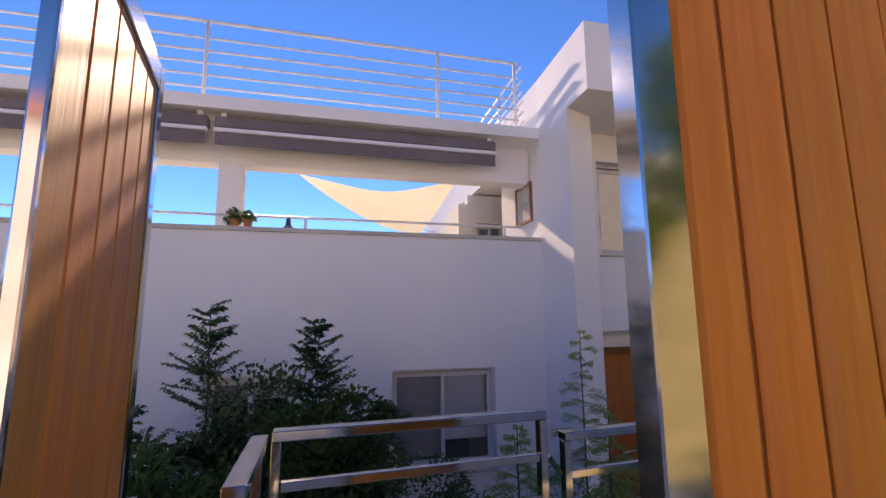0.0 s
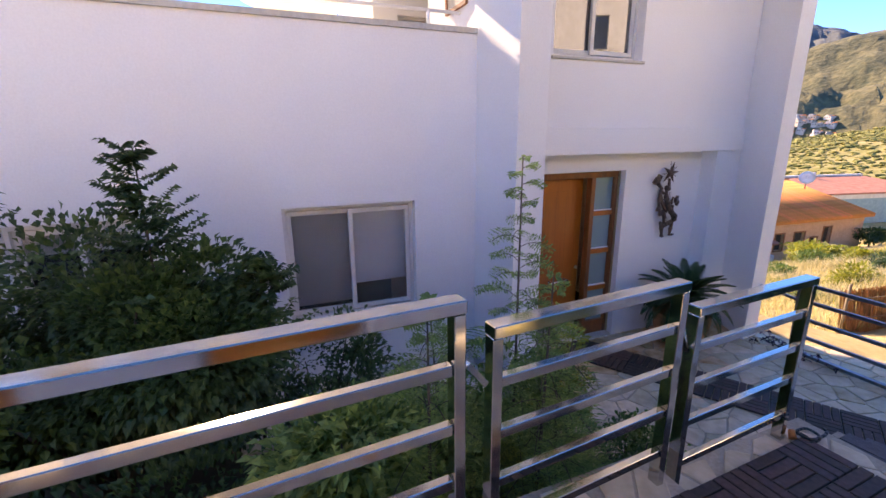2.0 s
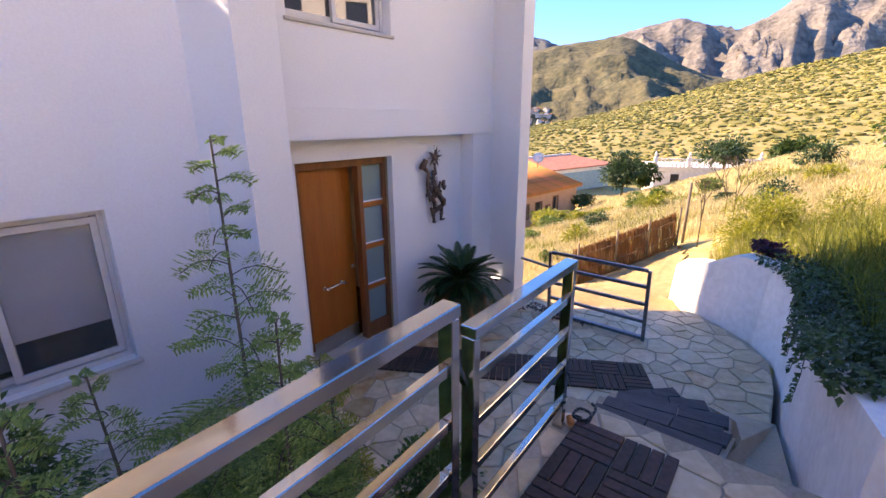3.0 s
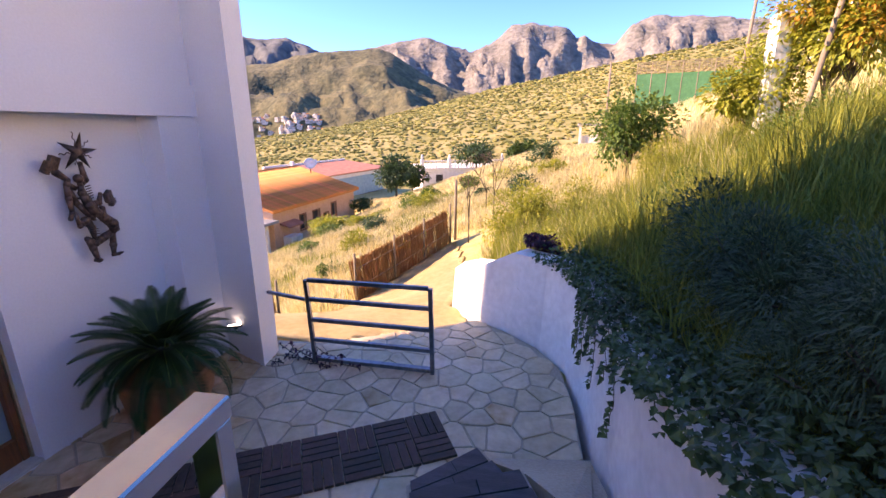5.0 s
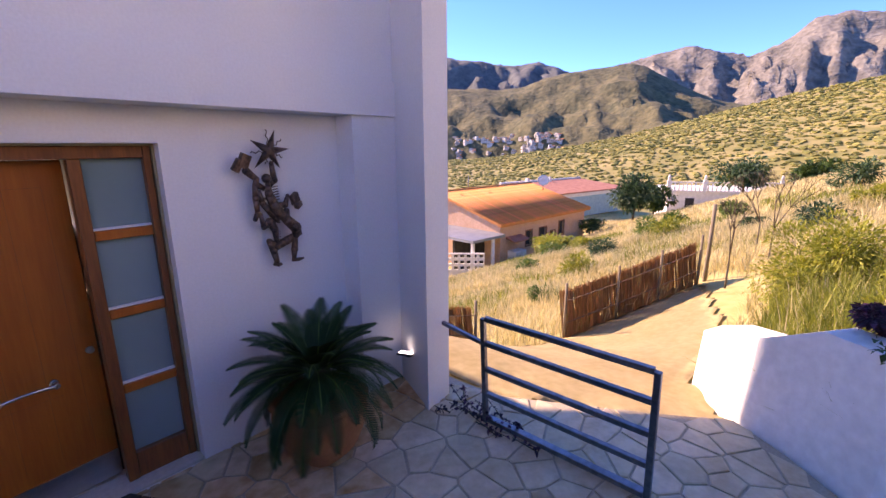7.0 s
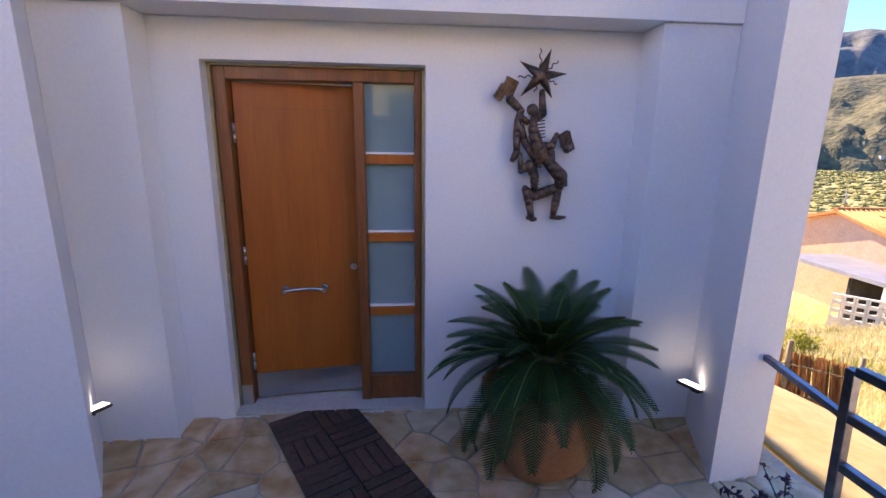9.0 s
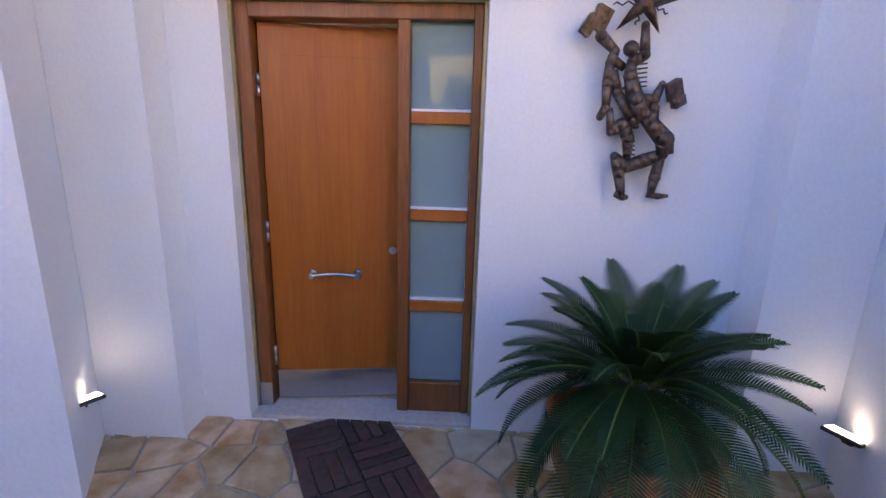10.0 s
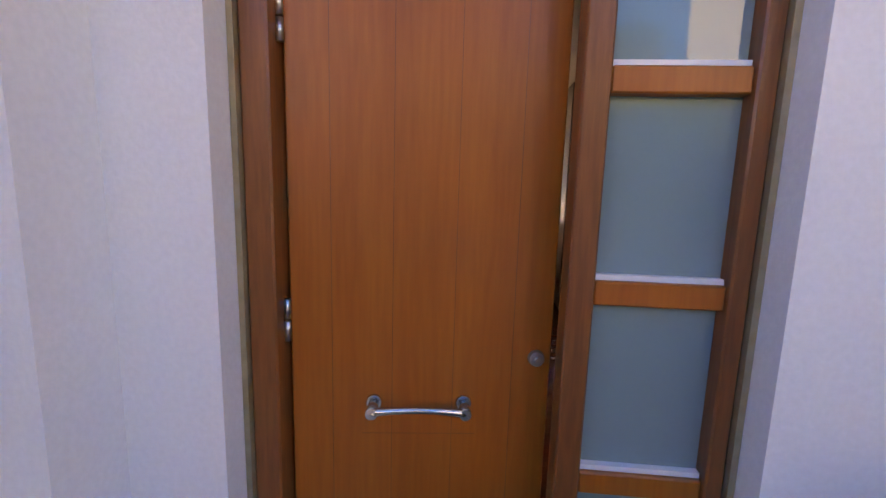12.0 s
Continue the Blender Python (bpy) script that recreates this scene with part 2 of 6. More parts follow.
def rod(bm, p, q, r0, r1=None, n=8, flat=1.0):
    """A round, tapered rod from p to q."""
    p, q, r1 = Vector(p), Vector(q), r0 if r1 is None else r1
    d = (q - p).normalized()
    s = d.cross(Vector((0, 1, 0)) if abs(d.y) < 0.9 else Vector((1, 0, 0))).normalized()
    u = s.cross(d)
    ang = [2 * math.pi * i / n for i in range(n)]
    a = [bm.verts.new(p + (s * math.cos(t) + u * math.sin(t) * flat) * r0) for t in ang]
    b = [bm.verts.new(q + (s * math.cos(t) + u * math.sin(t) * flat) * r1) for t in ang]
    bm.faces.new(a[::-1])
    bm.faces.new(b)
    for i in range(n):
        f = bm.faces.new((a[i], a[(i + 1) % n], b[(i + 1) % n], b[i]))
        f.smooth = True
    return bm


def tube(bm, pts, r, n=10):
    """A bent round tube along the points, with one skin; r may be one radius or a list."""
    pts = [Vector(p) for p in pts]
    rad = r if isinstance(r, (list, tuple)) else [r] * len(pts)
    rings = []
    for i, p in enumerate(pts):
        d = (pts[min(i + 1, len(pts) - 1)] - pts[max(i - 1, 0)]).normalized()
        s = d.cross(Vector((0, 0, 1)) if abs(d.z) < 0.9 else Vector((0, 1, 0))).normalized()
        u = s.cross(d)
        rings.append([bm.verts.new(p + (s * math.cos(2 * math.pi * k / n) + u * math.sin(2 * math.pi * k / n)) * rad[i]) for k in range(n)])
    for a, b in zip(rings, rings[1:]):
        for k in range(n):
            bm.faces.new((a[k], a[(k + 1) % n], b[(k + 1) % n], b[k])).smooth = True
    bm.faces.new(rings[0][::-1])
    bm.faces.new(rings[-1])
    return bm


def turned(bm, profile, centre=(0, 0), n=24, square=0.0):
    """A body of revolution from (radius, z) pairs; square pulls its plan towards a rounded square."""
    rings = []
    for r, z in profile:
        ring = []
        for i in range(n):
            t = 2 * math.pi * i / n
            k = 1 / max(abs(math.cos(t)), abs(math.sin(t))) * square + 1 - square
            ring.append(bm.verts.new((centre[0] + r * k * math.cos(t), centre[1] + r * k * math.sin(t), z)))
        rings.append(ring)
    for a, b in zip(rings, rings[1:]):
        for i in range(n):
            bm.faces.new((a[i], a[(i + 1) % n], b[(i + 1) % n], b[i])).smooth = True
    bm.faces.new(rings[0][::-1])
    bm.faces.new(rings[-1])
    return bm


def wall_grid(bm, xs, zs, holes, y0, y1):
    """A wall in the xz plane from y0 to y1, cut by xs and zs, with the rectangular holes (x0, x1, z0, z1) left open."""
    xs = sorted(set(xs) | {h[0] for h in holes} | {h[1] for h in holes})
    zs = sorted(set(zs) | {h[2] for h in holes} | {h[3] for h in holes})
    vert = {}

    def v(i, y, k):
        if (i, y, k) not in vert:
            vert[i, y, k] = bm.verts.new((xs[i], y, zs[k]))
        return vert[i, y, k]

    def solid(i, k):
        if not (0 <= i < len(xs) - 1 and 0 <= k < len(zs) - 1):
            return False
        cx, cz = (xs[i] + xs[i + 1]) / 2, (zs[k] + zs[k + 1]) / 2
        return not any(h[0] < cx < h[1] and h[2] < cz < h[3] for h in holes)
    for i in range(len(xs) - 1):
        for k in range(len(zs) - 1):
            if not solid(i, k):
                continue
            bm.faces.new((v(i, y0, k), v(i + 1, y0, k), v(i + 1, y0, k + 1), v(i, y0, k + 1)))
            bm.faces.new((v(i + 1, y1, k), v(i, y1, k), v(i, y1, k + 1), v(i + 1, y1, k + 1)))
            for di, dk, a, b in ((-1, 0, (i, k + 1), (i, k)), (1, 0, (i + 1, k), (i + 1, k + 1)), (0, -1, (i, k), (i + 1, k)), (0, 1, (i + 1, k + 1), (i, k + 1))):
                if not solid(i + di, k + dk):
                    bm.faces.new((v(a[0], y0, a[1]), v(a[0], y1, a[1]), v(b[0], y1, b[1]), v(b[0], y0, b[1])))
    return bm


def bevel(bm, width, segments=1):
    bmesh.ops.recalc_face_normals(bm, faces=bm.faces)
    bmesh.ops.bevel(bm, geom=[e for e in bm.edges if len(e.link_faces) == 2 and e.calc_face_angle(0) > 0.5], offset=width, segments=segments, affect="EDGES", clamp_overlap=True)
    return bm


def mesh_of(name, bm, mat):
    bmesh.ops.recalc_face_normals(bm, faces=bm.faces)
    me = bpy.data.meshes.new(name)
    bm.to_mesh(me)
    bm.free()
    for m in (mat if isinstance(mat, list) else [mat]):
        me.materials.append(m)
    return me


def part(name, bm, mat, parent=None, label=""):
    ob = new(name, mesh_of(name, bm, mat) if isinstance(bm, bmesh.types.BMesh) else bm)
    if parent is not None:
        ob.parent = parent
    return tagged(ob, label) if label else ob


def thing(name, label, category, group="", kind="", at=None):
    ob = new(name)
    ob.empty_display_size = 0.1
    if at is not None:
        ob.matrix_world = at
    return tagged(ob, label, category, group, kind)


def structure(name, bm, mat, label=""):
    return tagged(part(name, bm, mat), label, "", "", "structure")


B = bmesh.new


def raw_mesh(name, verts, faces, mat, smooth=False):
    me = bpy.data.meshes.new(name)
    me.from_pydata([tuple(p) for p in verts], [], faces)
    me.materials.append(mat)
    if smooth:
        me.polygons.foreach_set("use_smooth", [True] * len(me.polygons))
    return me


def leaves(name, points, directions, length, width, mat, rng, droop=0.2, parent=None, spread=0.35):
    """Folded, pointed leaves, one at each point, along its direction."""
    n = len(points)
    p = np.asarray(points, float)
    d = np.asarray(directions, float)
    d /= np.linalg.norm(d, axis=1)[:, None] + 1e-9
    side = np.cross(d, rng.normal(size=(n, 3)) * spread + np.array([0, 0, 1.0]))
    side /= np.linalg.norm(side, axis=1)[:, None] + 1e-9
    up = np.cross(side, d)
    ln = (length * rng.uniform(0.65, 1.25, n))[:, None]
    wd = (width * rng.uniform(0.7, 1.2, n))[:, None]
    mid = p + d * ln * 0.5 + up * ln * 0.06
    tip = p + d * ln - np.array([0, 0, 1.0]) * ln * droop
    lift = up * wd * 0.18
    v = np.stack([p, mid - side * wd / 2 + lift, tip, mid + side * wd / 2 + lift, mid], 1).reshape(-1, 3)
    f = []
    for i in range(0, 5 * n, 5):
        f += [(i, i + 1, i + 4), (i + 1, i + 2, i + 4), (i + 2, i + 3, i + 4), (i + 3, i, i + 4)]
    ob = new(name, raw_mesh(name, v, f, mat))
    if parent is not None:
        ob.parent = parent
    return ob


def blades(name, points, height, width, mat, rng, lean=0.35, label="", heads=False):
    """Curved grass blades rising from the points, as one body of stuff."""
    n = len(points)
    p = np.asarray(points, float)
    h = np.asarray(height, float) * rng.uniform(0.55, 1.2, n)
    w = np.asarray(width, float) * np.ones(n)
    t = rng.uniform(0, 2 * math.pi, n)
    out = np.stack([np.cos(t), np.sin(t), np.zeros(n)], 1)
    side = np.stack([-np.sin(t), np.cos(t), np.zeros(n)], 1)
    k = rng.uniform(0.1, 1, n) * lean
    zz = np.array([0, 0, 1.0])
    mid = p + zz * (h * 0.6)[:, None] + out * (h * k * 0.35)[:, None]
    tip = p + zz * h[:, None] * (1 - 0.25 * k[:, None]) + out * (h * k)[:, None]
    s = side * (w / 2)[:, None]
    v = np.stack([p - s, p + s, mid + s * (1.3 if heads else 0.8), mid - s * (1.3 if heads else 0.8), tip], 1).reshape(-1, 3)
    f = []
    for i in range(0, 5 * n, 5):
        f += [(i, i + 1, i + 2, i + 3), (i + 3, i + 2, i + 4)]
    return tagged(new(name, raw_mesh(name, v, f, mat)), label, "grass", "", "stuff")


# ---- ground ----
def smooth(a, b, x):
    t = min(max((x - a) / (b - a), 0.0), 1.0)
    return t * t * (3 - 2 * t)


def mixed(a, b, t):
    return a + (b - a) * t


def crest(a, points, beyond):
    """Height over distance of a ridge at bearing a, straight between its summits and saddles."""
    if a >= points[0][0] or a <= points[-1][0]:
        edge = points[0] if a >= points[0][0] else points[-1]
        return mixed(edge[1], beyond, smooth(0, 30, abs(a - edge[0])))
    for (aa, ha), (ab, hb) in zip(points, points[1:]):
        if a >= ab:
            return mixed(ha, hb, (aa - a) / (aa - ab))


MID_RIDGE = [(60, 0.11), (45, 0.125), (36, 0.122), (32.8, 0.118), (28.4, 0.136), (25.3, 0.149), (21.6, 0.158), (19.3, 0.171), (17.9, 0.154), (14.6, 0.116), (11.2, 0.08), (4, 0.05)]
FAR_RIDGE = [(52, 0.19), (44, 0.192), (40.5, 0.185), (36.4, 0.172), (33.3, 0.162), (29.8, 0.168), (27.9, 0.161), (26, 0.146), (22, 0.15), (17.9, 0.164), (14.1, 0.178), (11.2, 0.166), (8.4, 0.152), (5.5, 0.168), (3.5, 0.198), (0.9, 0.2), (-3.2, 0.188), (-4.1, 0.17), (-5, 0.178), (-6.1, 0.161), (-8.5, 0.155), (-10, 0.191), (-12.4, 0.199), (-15.4, 0.196), (-24, 0.172), (-45, 0.15)]
WALL_LINE = [(-0.2, -4.12), (1.2, -4.02), (2.1, -3.99), (2.8, -3.95), (3.37, -3.85), (3.79, -3.6), (4.13, -3.23), (4.4, -2.86), (4.75, -2.55), (5.1, -2.35)]


def bank_line(x):
    """The y of the retaining wall's foot at x."""
    for (xa, ya), (xb, yb) in zip(WALL_LINE, WALL_LINE[1:]):
        if x <= xb:
            return mixed(ya, yb, min(max((x - xa) / (xb - xa), 0), 1))
    return WALL_LINE[-1][1]


def ground_height(x, y):
    """Height of the natural ground in the plan."""
    r = math.hypot(x, y + 3)
    a = math.degrees(math.atan2(y + 3, x))
    near = -5.8 + 0.35 * (13 - y)
    if y < -4:
        rise = 0.05 if x <= -1.5 else mixed(0.5, 0.1, smooth(13, 32, x))
        near = 0.15 + (-4 - y) * rise * smooth(3.6, 6.5, -y) + 2.6 * smooth(10, 12.5, -y) * smooth(15, 30, x) + 0.62 * (1 - smooth(4, 7, x))
        near = min(near, 4.5 + 0.04 * (x - 8))
    near = max(near, -7.5)
    if x < 0:
        near = mixed(near, 1.0 if y < -5 else -0.6, smooth(0, -2, x))
    if -14 < x < 4.9:
        back = bank_line(x) - 0.13
        if y > back - 0.2:
            near = mixed(near, min(near, -0.5), smooth(back - 0.2, back, y))
    if y > 1.5 and x < 3:
        near = -0.6
    if x > 3.2 and y > -4:
        w = (1 - smooth(3.4, 7.5, x)) * (1 - smooth(0.6, 2.5, y))
        near = mixed(near, max(near, -0.09), w)
    near += 0.12 * noise.noise((x * 0.3, y * 0.3, 0)) * smooth(5, 12, r)
    if r < 45:
        return near
    valley = -9.0 if a > -5 else mixed(-9.0, 6.0, smooth(-5, -30, a))
    ridge = -0.03 + 0.185 * smooth(42, -22, a) if -110 < a < 110 else 0.0
    green = 2.3 + 300 * ridge
    mid = 2.3 + 250 * (crest(a - 1.3, MID_RIDGE, 0.02) + crest(a, MID_RIDGE, 0.02) + crest(a + 1.3, MID_RIDGE, 0.02))
    far = 2.3 + 1700 * crest(a, FAR_RIDGE, 0.05)
    rough_ = noise.fractal((x * 0.006, y * 0.006, 1.7), 0.8, 2.1, 6)
    crag = 0.6 - 1.5 * abs(noise.fractal((x * 0.005, y * 0.005, 4.2), 0.75, 2.1, 7))
    fold = abs(noise.fractal((x * 0.009, y * 0.009, 7.7), 0.85, 2.1, 6))
    gully = abs(noise.fractal((a * 0.3, r * 0.0012, 9.1), 0.7, 2.1, 5))
    if r < 90:
        return mixed(near, valley, smooth(45, 90, r))
    if r < 300:
        return mixed(valley, green, smooth(70, 330, r) * 0.15 + 0.85 * ((r - 90) / 210)) + rough_ * 4 * smooth(90, 180, r)
    if r < 420:
        return mixed(green, min(green, 15) - 22, smooth(300, 420, r)) + rough_ * 4
    if r < 750:
        t = (r - 420) / 330
        return mixed(min(green, 15) - 22, mid, smooth(420, 780, r) * 0.3 + 0.7 * t) + rough_ * mixed(44, 10, t) * smooth(420, 520, r) - 95 * (fold - 0.25) * t * (1 - t)
    if r < 1000:
        return mixed(mid, 40, smooth(750, 1000, r)) + rough_ * 9
    if r < 1700:
        t = smooth(1000, 1700, r)
        return mixed(40, far, t ** 1.3) + crag * mixed(80, 14, t) * smooth(1050, 1400, r) - (170 * (gully - 0.25) + 200 * (fold - 0.25)) * t * (1 - t)
    return mixed(far, -40, smooth(1700, 3800, r)) + crag * 12 * (1 - smooth(1700, 2400, r))


def make_ground():
    angles = [-180 + 6 * i for i in range(23)] + [-42 + 0.42 * i for i in range(260)] + [67.5 + 7 * i for i in range(17)]
    angles = sorted(t for t in angles if t < 180)
    radii, r = [0.5], 1.2
    while r < 4200:
        radii.append(r)
        r += 0.16 if r < 7 else 0.5 if r < 14 else r * (0.045 if r < 380 else 0.022)
    verts, faces, mats = [], [], []
    for q in radii:
        for t in angles:
            x, y = q * math.cos(radians(t)), -3 + q * math.sin(radians(t))
            verts.append((x, y, ground_height(x, y)))
    n = len(angles)
    for k in range(len(radii) - 1):
        for i in range(n):
            j = (i + 1) % n
            faces.append((k * n + i, (k + 1) * n + i, (k + 1) * n + j, k * n + j))
            q = radii[k]
            # Slot 4 is the haze-tinted colour, for far slopes beyond bearing 24.5.
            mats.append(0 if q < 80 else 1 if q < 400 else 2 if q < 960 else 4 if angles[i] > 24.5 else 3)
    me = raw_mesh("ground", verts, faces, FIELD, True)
    for m in (SCRUB, WOODED, ROCK, HAZED_RIDGE):
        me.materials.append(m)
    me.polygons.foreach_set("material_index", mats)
    tagged(new("ground", me), "dry grass field rising to scrub hills and rocky mountains", "", "", "structure")


make_ground()

# ---- house shell ----
FLOOR = -0.03
GWIN = (-2.87, -1.53, 0.82, 2.03)
LWIN = (-4.95, -3.98, 0.9, 2.03)
FWIN = (-7.2, -6.14, 0.95, 2.04)
KWIN = (-0.9, 1.55, 1.0, 2.45)
UWIN = (-0.06, 1.16, 3.5, 4.82)
structure("wall_facade", wall_grid(B(), [-12.0, -0.79], [-0.7, 3.7], [GWIN, LWIN, FWIN], 0.08, 0.36), RENDER_WHITE, "white rendered facade wall below the terrace")
structure("parapet_coping", box(B(), -12.0, -0.815, 0.05, 0.38, 3.7, 3.75), COPING, "pale stone coping on the terrace parapet")
structure("wall_entrance", wall_grid(B(), [-0.27, 2.62], [-0.4, 2.47], [(0, 1.29, -0.03, 2.25)], 0.0, 0.34), RENDER_WHITE, "white rendered recessed wall round the front door")
structure("pilaster_west", box(B(), -0.72, -0.27, -0.2, 0.34, -0.4, 2.47), RENDER_WHITE)
structure("pilaster_east", box(B(), 2.62, 3.09, -0.22, 0.34, -0.4, 2.47), RENDER_WHITE)
structure("lintel_beam", box(B(), -0.72, 3.09, -0.25, 0.34, 2.473, 2.76), RENDER_WHITE, "white rendered beam over the entrance recess")
structure("wall_upper", wall_grid(B(), [-0.72, 3.09], [2.763, 5.23], [UWIN], -0.2, 0.1), RENDER_WHITE, "white rendered upper wall with a window")
structure("pier_west", prism(B(), [(-0.86, -0.84), (-0.43, -0.67), (-0.723, -0.2), (-0.723, 0.36), (-0.79, 0.36), (-0.81, 0.06)], -0.6, 5.23), RENDER_WHITE, "tall white rendered pier beside the entrance")
structure("pier_east", prism(B(), [(2.83, -0.82), (3.14, -0.79), (3.2, 0.36), (3.093, 0.36), (3.093, -0.2)], -0.6, 5.23), RENDER_WHITE, "tall white rendered corner pier")
structure("roof_block", prism(B(), [(-0.86, -1.3), (3.3, -1.3), (3.57, 6.64), (2.41, 8.14), (-0.76, 8.14), (-0.79, 0.1)], 5.233, 6.08), RENDER_WHITE, "white overhanging roof block")
structure("wall_east", prism(B(), [(2.95, 0.363), (3.2, 0.363), (2.4, 7.85), (2.15, 7.85)], -3.0, 5.23), RENDER_WHITE)
structure("wall_back", wall_grid(B(), [-12.0, 2.3], [-3.0, 5.2], [KWIN], 7.853, 8.1), RENDER_WHITE)
structure("wall_west", box(B(), -12.25, -12.003, 0.08, 9.25, -0.7, 3.7), RENDER_WHITE)
structure("floor_inside", box(B(), -12.0, 2.95, 0.36, 9.0, -0.2, -0.04), material("polished_wood_floor", (0.1, 0.03, 0.012), (0.18, 0.06, 0.025), 0.2, grain=8, stretch=(1, 8, 1), bump=0.02))
structure("terrace_floor", box(B(), -12.0, -0.9, 0.383, 9.0, 3.1, 3.3), COPING, "pale tiled terrace floor")
structure("wall_terrace_east", wall_grid(B(), [-0.785, -0.72], [2.8, 5.23], [], 0.363, 1.55), RENDER_WHITE)
structure("wall_inner_west", box(B(), -1.2, -1.1, 0.363, 9.0, -0.04, 3.1), RENDER_WHITE)
structure("ceiling_hall", box(B(), -1.1, 2.95, 0.36, 9.0, 2.77, 2.9), RENDER_WHITE)
structure("terrace_roof", box(B(), -12.0, -0.795, 0.02, 2.25, 5.17, 5.33), RENDER_WHITE, "white terrace roof slab with a shallow edge")
structure("terrace_beam", box(B(), -12.0, -0.8, 0.42, 0.68, 4.62, 5.167), RENDER_WHITE, "white beam under the terrace roof")
structure("terrace_column", box(B(), -5.04, -4.76, 0.43, 0.67, 3.3, 4.617), RENDER_WHITE, "square white terrace column")
structure("wall_annexe", wall_grid(B(), [-0.9, 3.0], [3.3, 5.2], [(-0.7, -0.1, 3.35, 4.6)], 3.2, 3.4), RENDER_WHITE, "white wall behind the terrace with a glazed door")
structure("wall_annexe_west", box(B(), -1.1, -0.9, 3.2, 9.0, 3.303, 5.0), RENDER_WHITE)


# ---- windows and door ----
def window(name, opening, y, label, pane=None, blind=None, sill=True, depth=0.12):
    """A sliding aluminium window in an opening, with a frame, sashes, panes and a sill."""
    x0, x1, z0, z1 = opening
    x0, x1, z0, z1 = x0 + 0.003, x1 - 0.003, z0 + 0.003, z1 - 0.003
    w = thing(name, label, "window", kind="structure", at=pose((x0 + x1) / 2, y, z0))
    o = Vector(((x0 + x1) / 2, y, z0))
    hw, h = (x1 - x0) / 2, z1 - z0
    bm = B()
    for a in ((-hw, -hw + 0.035, 0, h), (hw - 0.035, hw, 0, h), (-hw + 0.035, hw - 0.035, 0, 0.04), (-hw + 0.035, hw - 0.035, h - 0.04, h)):
        box(bm, a[0], a[1], 0, 0.09, a[2], a[3])
    part("window_frame", bm, WINDOW_ALU, w)
    for i, (a, b, dy) in enumerate(((-hw + 0.038, 0.028, 0.05), (-0.028, hw - 0.038, 0.01))):
        bm = B()
        for c in ((a, a + 0.045, 0.053, h - 0.053), (b - 0.045, b, 0.053, h - 0.053), (a + 0.045, b - 0.045, 0.053, 0.1), (a + 0.045, b - 0.045, h - 0.1, h - 0.053)):
            box(bm, c[0], c[1], dy, dy + 0.032, c[2], c[3])
        s = part("sash", bm, WINDOW_ALU, w)
        part("pane", box(B(), a + 0.046, b - 0.046, dy + 0.012, dy + 0.018, 0.101, h - 0.101), pane or CLEAR, s).visible_shadow = False
        if blind:
            low = blind[i] * h
            part("blind", box(B(), a + 0.02, b - 0.02, 0.13, 0.134, low, h - 0.06), BLIND if i == 0 else BLIND_PALE, w, "lowered roller blind behind the glass")
    if sill:
        part("window_sill", bevel(box(B(), -hw - 0.03, hw + 0.03, -depth - 0.03, -0.002, -0.035, -0.004), 0.006), COPING, w)
    return w


CLEAR = glass("window_glass", (0.93, 0.95, 0.96), 0.015, 0.95)
MIRRORED = glass("reflective_window_glass", (0.05, 0.055, 0.055), 0.02)
MIRRORED.node_tree.nodes["Principled BSDF"].inputs["IOR"].default_value = 2.2
window("window_1", GWIN, 0.17, "white aluminium sliding window with half lowered blinds", blind=(0.1, 0.25))
window("window_2", LWIN, 0.13, "white aluminium sliding window behind a shrub", blind=(0.75, 0.75))
window("window_3", FWIN, 0.2, "white aluminium window with a lowered grey blind", blind=(0.05, 0.05))
window("window_4", UWIN, -0.08, "white aluminium sliding window reflecting houses opposite", pane=MIRRORED)
window("window_5", (-0.7, -0.1, 3.35, 4.6), 3.25, "narrow glazed terrace door in a white frame", sill=False)
# Sheets added behind the facade windows, the rooms' shade painted as near-black.
structure("room_back_shade", box(B(), -12.0, -1.2, 2.4, 2.5, -0.04, 3.1), UNLIT_SHADE)
structure("room_upper_back_shade", box(B(), -0.7, 2.9, 1.6, 1.7, 2.9, 5.2), UNLIT_SHADE)


DOOR_AJAR = 7.0


